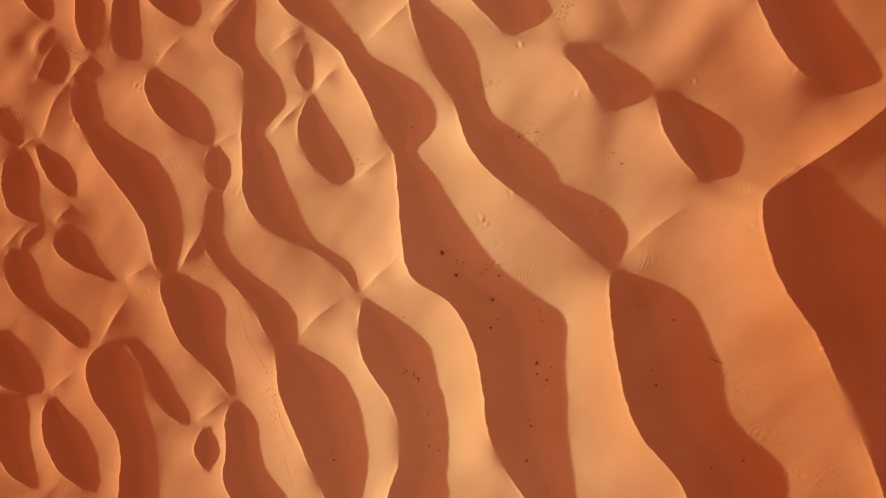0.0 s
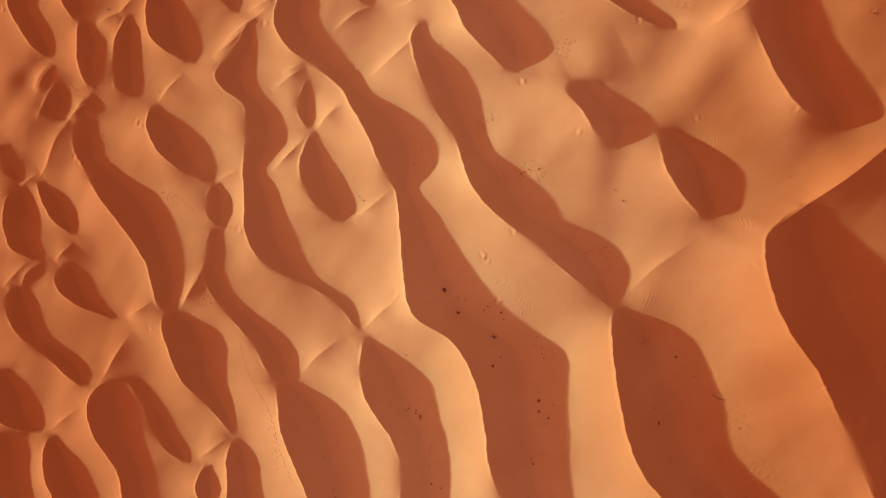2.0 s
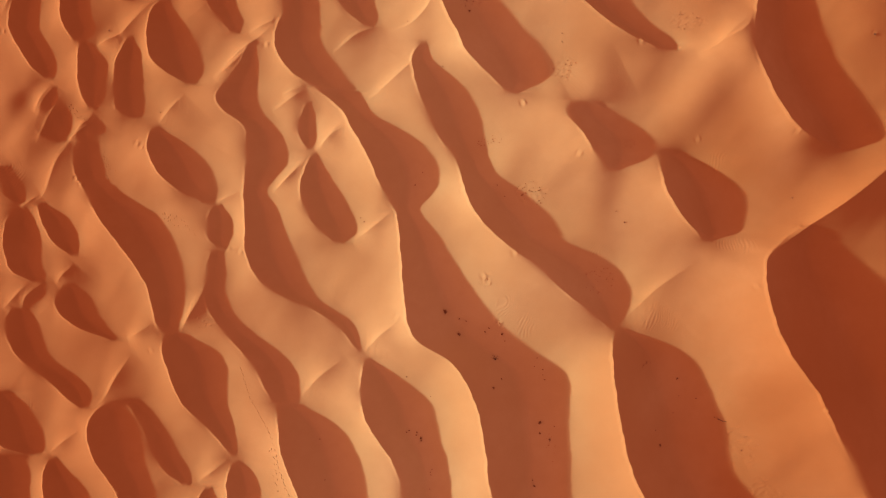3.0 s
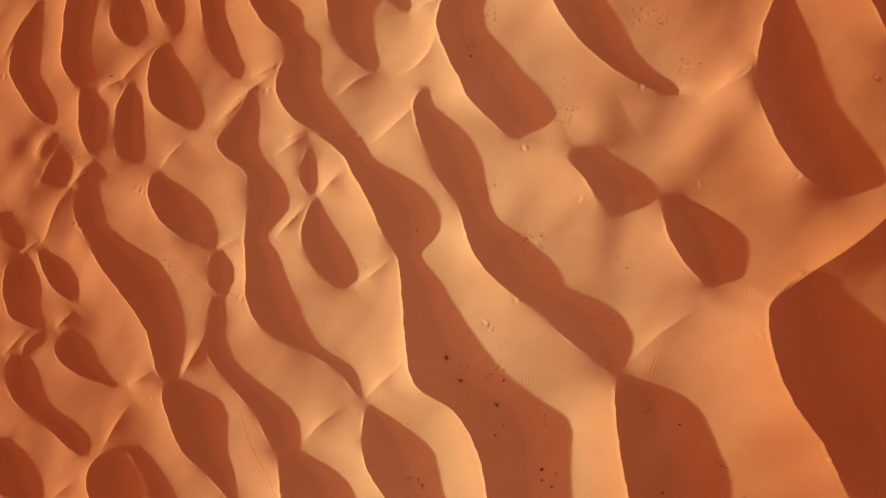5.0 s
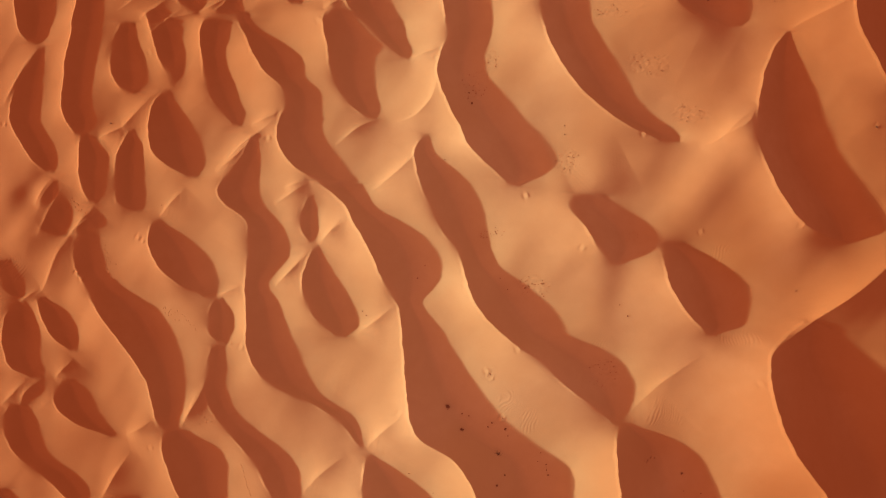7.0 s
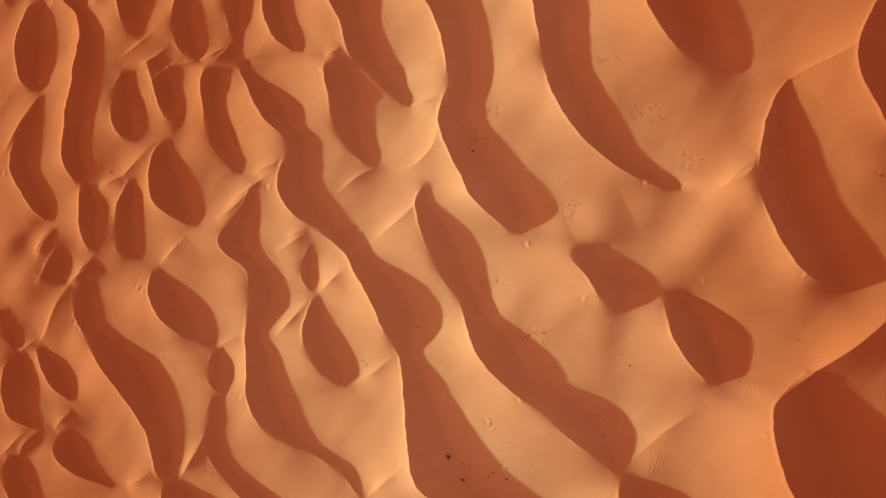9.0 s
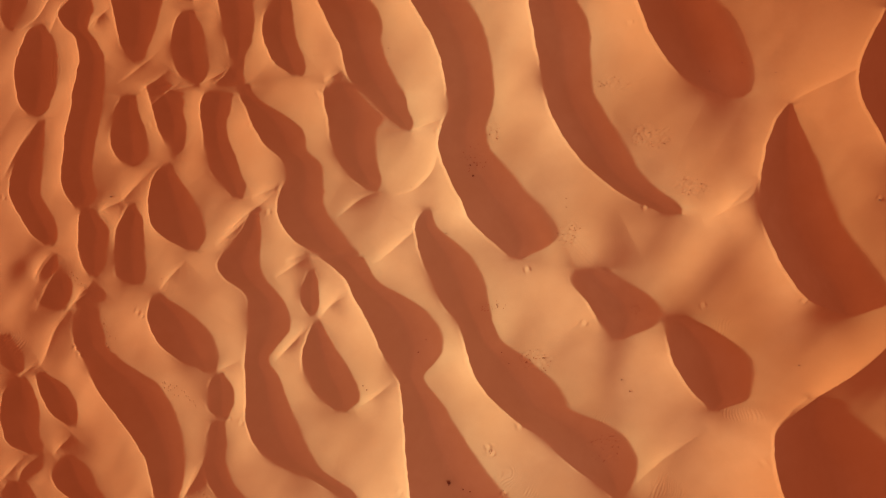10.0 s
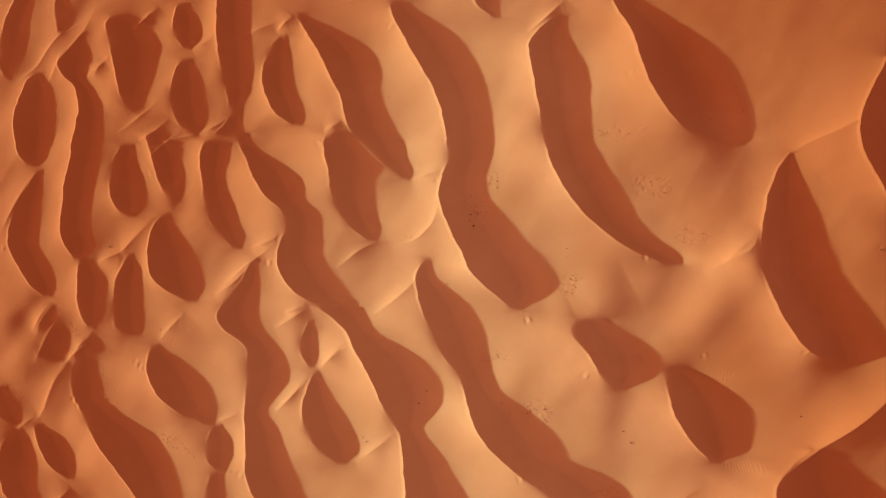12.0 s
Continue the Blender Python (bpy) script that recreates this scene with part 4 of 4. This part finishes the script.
LEAF = plain("dusty_leaf", (0.33, 0.165, 0.07, 1), (0.2, 0.09, 0.036, 1))
STRAW = plain("dry_straw", (0.46, 0.25, 0.1, 1), (0.34, 0.17, 0.065, 1))
WOOD = plain("dead_wood", (0.16, 0.085, 0.045, 1), (0.09, 0.046, 0.024, 1))


def mesh_of(name, bm, material):
    me = bpy.data.meshes.new(name)
    bm.to_mesh(me)
    bm.free()
    me.materials.append(material)
    return me


def part(name, bm, material, parent, label=""):
    ob = new(name, mesh_of(name, bm, material))
    ob.parent = parent
    if label:
        tagged(ob, label)
    return ob


def twig(bm, a, b, thick, thin, sides=4):
    """A tapered stick from a to b."""
    a, b = Vector(a), Vector(b)
    turn = (b - a).to_track_quat("Z", "Y").to_matrix()
    rings = []
    for at, r in ((a, thick), (b, thin)):
        rings.append([bm.verts.new(at + turn @ Vector((r * math.cos(2 * math.pi * k / sides), r * math.sin(2 * math.pi * k / sides), 0))) for k in range(sides)])
    for k in range(sides):
        bm.faces.new((rings[0][k], rings[0][(k + 1) % sides], rings[1][(k + 1) % sides], rings[1][k]))
    bm.faces.new(rings[1])


def leaf(bm, at, way, size):
    """A small folded leaf."""
    way = Vector(way).normalized()
    side = way.cross(Vector((0, 0, 1)))
    side = side.normalized() if side.length > 0.01 else Vector((1, 0, 0))
    up = side.cross(way)
    v = [bm.verts.new(Vector(at) + p) for p in (way * 0, way * size * 0.5 + side * size * 0.3 + up * size * 0.1, way * size, way * size * 0.5 - side * size * 0.3 + up * size * 0.1)]
    bm.faces.new((v[0], v[1], v[2]))
    bm.faces.new((v[0], v[2], v[3]))


def make_shrub(seed, kind):
    """A desert shrub about a metre across: stems from one foot, ragged clumps of small leaves."""
    rng = random.Random(seed)
    root = new(kind)
    stems, leaves = bmesh.new(), bmesh.new()
    for k in range(9):
        a, lean, long = 2.4 * k + rng.uniform(-0.5, 0.5), rng.uniform(0.25, 1.15), rng.uniform(0.26, 0.5)
        tip = Vector((math.cos(a) * math.sin(lean), math.sin(a) * math.sin(lean), math.cos(lean))) * long
        mid = tip * 0.5 + Vector((rng.uniform(-0.05, 0.05), rng.uniform(-0.05, 0.05), 0.04))
        twig(stems, (0, 0, -0.06), mid, 0.02, 0.013)
        twig(stems, mid, tip, 0.013, 0.005)
        if rng.random() < 0.2:
            continue
        for _ in range(22):
            f = rng.uniform(0.3, 1.05)
            at = tip * f + Vector((rng.gauss(0, 0.055), rng.gauss(0, 0.055), rng.gauss(0, 0.045)))
            leaf(leaves, at, (rng.uniform(-1, 1), rng.uniform(-1, 1), rng.uniform(-0.2, 1)), rng.uniform(0.07, 0.14))
    part("stems", stems, WOOD, root, "thin grey-brown stems")
    part("foliage", leaves, LEAF, root, "small dark dusty leaves")
    return root


def make_tuft(seed):
    """A tuft of dry grass, half a metre across: bent blades from one foot."""
    rng = random.Random(seed)
    bm = bmesh.new()
    for _ in range(26):
        a, out, up = rng.uniform(0, 6.28), rng.uniform(0.08, 0.3), rng.uniform(0.1, 0.32)
        side = Vector((-math.sin(a), math.cos(a), 0)) * 0.016
        foot = Vector((rng.gauss(0, 0.05), rng.gauss(0, 0.05), -0.03))
        bend = foot + Vector((math.cos(a) * out * 0.4, math.sin(a) * out * 0.4, up * 0.8))
        tip = foot + Vector((math.cos(a) * out, math.sin(a) * out, up))
        v = [bm.verts.new(p) for p in (foot - side, foot + side, bend + side * 0.8, bend - side * 0.8, tip)]
        bm.faces.new((v[0], v[1], v[2], v[3]))
        bm.faces.new((v[3], v[2], v[4]))
    ob = new("grass_tuft", mesh_of("grass_tuft", bm, STRAW))
    return tagged(ob, "small tuft of dry brown grass in the sand", "grass tuft", "tufts of dry grass")


def put(ob, x, y, size, first, tall=1.0):
    """The first call stands the model itself, the others a copy."""
    m = pose(x, y, float(height_at(x, y)), 0, 0, random.uniform(0, 360)) @ Matrix.Diagonal((size, size, size * tall, 1))
    if first:
        ob.matrix_basis = m
        return ob
    made = copy_thing(ob, m)
    made.matrix_basis = m
    return made


SHRUB_MODELS = [tagged(make_shrub(40 + k, "desert_shrub"), "low dark desert shrub growing out of bare sand", "shrub", "shrubs of the hollows") for k in range(4)]
TUFT_MODELS = [make_tuft(60 + k) for k in range(4)]
used_models = set()


def shrub(x, y, size):
    model = random.randrange(4)
    put(SHRUB_MODELS[model], x, y, size * (1.3 + 1.2 * size), ("s", model) not in used_models)
    used_models.add(("s", model))


def tufts(x, y, wide, deep, count):
    for _ in range(count):
        a, r = random.uniform(0, 6.283), math.sqrt(random.random())
        model = random.randrange(4)
        put(TUFT_MODELS[model], x + wide * r * math.cos(a), y + deep * r * math.sin(a), random.choice((0.45, 0.6, 0.8, 1.1)), ("t", model) not in used_models, 0.5)
        used_models.add(("t", model))


def print_mesh():
    """A footprint in soft sand: a pushed-up rim round a shallow hollow."""
    bm = bmesh.new()
    rings = []
    for r, z in ((0.25, -0.03), (0.17, 0.035), (0.12, 0.032), (0.07, 0.006)):
        rings.append([bm.verts.new((r * 1.35 * math.cos(k * math.pi / 4), r * math.sin(k * math.pi / 4), z + 0.02 * (z > 0.02) * math.sin(k * 2.3))) for k in range(8)])
    for a, b in zip(rings, rings[1:]):
        for k in range(8):
            bm.faces.new((a[k], a[(k + 1) % 8], b[(k + 1) % 8], b[k]))
    bm.faces.new(rings[-1])
    me = mesh_of("footprint", bm, SAND)
    me.shade_smooth()
    return me


PRINT = print_mesh()


def trail(stride, spread, *line):
    """Footprints along a line over the sand."""
    p = np.array(line)
    run = np.concatenate([[0], np.cumsum(np.hypot(*np.diff(p, axis=0).T))])
    root = tagged(new("footprint_trail"), "trail of footprints pressed into the smooth windward sand", "footprints", "trails across the dunes")
    root.location = (line[0][0], line[0][1], float(height_at(*line[0])))
    for k, at in enumerate(np.arange(0, run[-1], stride)):
        x = float(np.interp(at, run, p[:, 0])) + random.gauss(0, spread)
        y = float(np.interp(at, run, p[:, 1])) + random.gauss(0, spread) + (0.12 if k % 2 else -0.12)
        ob = new("footprint", PRINT)
        ob.parent = root
        s = random.uniform(0.55, 0.85)
        m = pose(x, y, float(height_at(x, y)) + 0.01, 0, 0, random.uniform(40, 110)) @ Matrix.Diagonal((s, s, s, 1))
        ob.matrix_basis = Matrix.Translation(-Vector(root.location)) @ m


def dead_bush(x, y):
    """A collapsed dead bush: crooked grey branches fanning over the sand."""
    rng = random.Random(8)
    root = tagged(new("dead_bush"), "collapsed dead bush, dark bare branches spread on sand", "bush")
    root.location = (x, y, float(height_at(x, y)))
    for k in range(11):
        bm = bmesh.new()
        a, at = rng.uniform(0, 6.28), Vector((rng.gauss(0, 0.15), rng.gauss(0, 0.15), -0.03))
        thick = rng.uniform(0.025, 0.05)
        for _ in range(4):
            a += rng.uniform(-0.5, 0.5)
            to = at + Vector((math.cos(a) * 0.28, math.sin(a) * 0.28, rng.uniform(-0.02, 0.12)))
            twig(bm, at, to, thick, thick * 0.7)
            side = a + rng.choice((-0.8, 0.8))
            twig(bm, to, to + Vector((math.cos(side) * 0.2, math.sin(side) * 0.2, 0.05)), thick * 0.5, 0.006)
            at, thick = to, thick * 0.7
        part("branch", bm, WOOD, root)


def fallen_branch(x, y, turn):
    rng = random.Random(9)
    bm = bmesh.new()
    at = Vector((-1.2, 0, 0.02))
    for k in range(6):
        to = at + Vector((0.42, rng.uniform(-0.12, 0.12), rng.uniform(-0.02, 0.06)))
        twig(bm, at, to, 0.07 - 0.009 * k, 0.062 - 0.009 * k, 6)
        if k in (1, 3, 4):
            twig(bm, to, to + Vector((0.3, rng.choice((-0.3, 0.3)), 0.12)), 0.035, 0.008)
        at = to
    ob = new("fallen_branch", mesh_of("fallen_branch", bm, WOOD))
    ob.matrix_basis = pose(x, y, float(height_at(x, y)) + 0.02, 0, 0, turn)
    tagged(ob, "dark weathered branch lying on the sand", "branch")


random.seed(17)
shrub(-0.37, 2.37, 0.73)
shrub(2.99, 0.65, 0.34)
shrub(4.59, 0.18, 0.34)
shrub(2.98, -2.77, 0.60)
shrub(9.04, -2.16, 0.34)
shrub(9.92, -1.20, 0.37)
shrub(13.02, -2.54, 0.47)
shrub(13.16, -12.60, 0.34)
shrub(11.28, -14.49, 0.47)
shrub(13.75, -4.10, 0.28)
shrub(22.89, -10.39, 0.34)
shrub(23.34, -12.74, 0.34)
shrub(22.92, -11.70, 0.28)
shrub(22.56, -22.59, 0.60)
shrub(22.64, -25.08, 0.47)
shrub(24.92, -26.43, 0.47)
shrub(25.87, -23.38, 0.34)
shrub(21.31, -36.00, 0.34)
shrub(21.75, -37.29, 0.47)
shrub(20.85, -44.92, 0.47)
shrub(21.50, -7.81, 0.28)
shrub(20.88, -9.80, 0.28)
shrub(27.36, -48.78, 0.28)
shrub(-8.25, -25.89, 0.34)
shrub(-7.61, -25.50, 0.34)
shrub(-6.00, -26.48, 0.34)
shrub(-5.89, -25.82, 0.34)
shrub(-4.92, -27.09, 0.47)
shrub(-4.77, -27.74, 0.34)
shrub(-2.40, -34.82, 0.28)
shrub(-2.03, -34.16, 0.28)
shrub(-2.24, -35.47, 0.28)
shrub(-2.38, -38.72, 0.28)
shrub(-1.71, -42.48, 0.41)
shrub(0.55, -43.47, 0.34)
shrub(-1.43, -49.95, 0.28)
shrub(-28.18, -28.13, 0.28)
shrub(-26.39, -37.04, 0.28)
shrub(-23.98, -44.01, 0.28)
shrub(-23.40, -46.08, 0.41)
shrub(54.35, -11.35, 0.47)
shrub(58.89, -15.82, 0.34)
shrub(54.88, -15.43, 0.28)
shrub(53.65, -19.43, 0.28)
shrub(50.06, -26.40, 0.47)
shrub(48.86, -23.03, 0.28)
shrub(63.25, -20.01, 0.34)
shrub(63.45, -45.17, 0.41)
shrub(71.55, -43.55, 0.47)
shrub(64.08, -20.39, 0.34)
shrub(10.70, 32.18, 0.28)
shrub(12.53, 29.62, 0.28)
shrub(-8.47, 31.47, 0.34)
shrub(-6.86, 34.43, 0.28)
shrub(-8.68, -12.97, 0.28)
shrub(-3.04, -17.41, 0.25)
shrub(79.51, 31.76, 0.31)
shrub(-20.03, 22.40, 0.31)
shrub(-21.01, 23.32, 0.29)
shrub(-68.65, 46.21, 0.26)
shrub(38.37, 27.03, 0.28)
shrub(40.33, 24.50, 0.34)
shrub(-81.36, 64.84, 0.37)
shrub(-3.16, 59.13, 0.28)
shrub(-18.44, 102.85, 0.28)
shrub(58.92, 101.00, 0.34)
shrub(66.19, 102.99, 0.29)
shrub(24.59, 68.45, 0.25)
shrub(24.72, 66.49, 0.25)
shrub(2.69, 72.93, 0.47)
shrub(1.95, 75.60, 0.34)
shrub(-11.69, 69.69, 0.25)
shrub(97.84, 70.81, 0.47)
shrub(74.14, 100.73, 0.24)
tufts(8.6, 10.2, 0.6, 1.0, 7)
tufts(12.2, 0.3, 0.5, 0.5, 4)
tufts(18.7, 30.5, 3.7, 2.9, 34)
tufts(35.5, 10.6, 3.7, 3.7, 34)
tufts(6.8, 42.4, 1.6, 1.3, 12)
tufts(9.7, 42.8, 1.8, 1.3, 10)
tufts(41.6, 43.1, 1.5, 1.2, 14)
tufts(98.9, 49.8, 2.1, 1.2, 14)
tufts(46.5, -8.3, 1.8, 0.8, 8)
tufts(25.4, -28.6, 1.6, 4.0, 12)
tufts(25.7, 60.2, 2.9, 2.6, 26)
tufts(2.8, 77.0, 3.4, 4.0, 28)
tufts(43.9, 83.9, 4.5, 2.6, 22)
tufts(53.8, 72.2, 3.2, 2.4, 18)
tufts(7.3, 83.8, 1.3, 2.6, 12)
tufts(34.8, 96.6, 4.5, 1.3, 18)
tufts(70.0, -25.7, 3.4, 4.0, 16)
tufts(77.0, -39.8, 3.2, 3.4, 14)
trail(0.66, 0.12, (-46.8, -12.3), (-45.3, -16.4), (-44.0, -19.4), (-41.4, -23.1), (-39.3, -26.3), (-37.4, -30.2), (-36.3, -34.2), (-34.5, -39.1), (-32.8, -42.6))
trail(0.8, 0.3, (-38.3, -29.8), (-37.4, -33.4), (-37.2, -37.4), (-36.7, -40.1))
trail(0.5, 0.45, (-90.0, 47.1), (-88.0, 45.3), (-85.7, 43.3))
trail(0.4, 0.6, (-81.4, 36.1), (-80.5, 32.7), (-79.4, 30.0))
trail(0.4, 0.7, (-67.0, 23.0), (-64.6, 21.5), (-62.0, 20.9))
trail(0.7, 0.2, (-62.0, 20.9), (-60.0, 19.3), (-58.0, 17.1))
trail(0.35, 0.9, (-55.5, -1.4), (-53.6, -2.6))
trail(0.8, 0.1, (-34.5, -45.8), (-33.4, -48.9), (-32.3, -52.2))
dead_bush(11.5, -8.5)
fallen_branch(65.3, -20.7, -8)
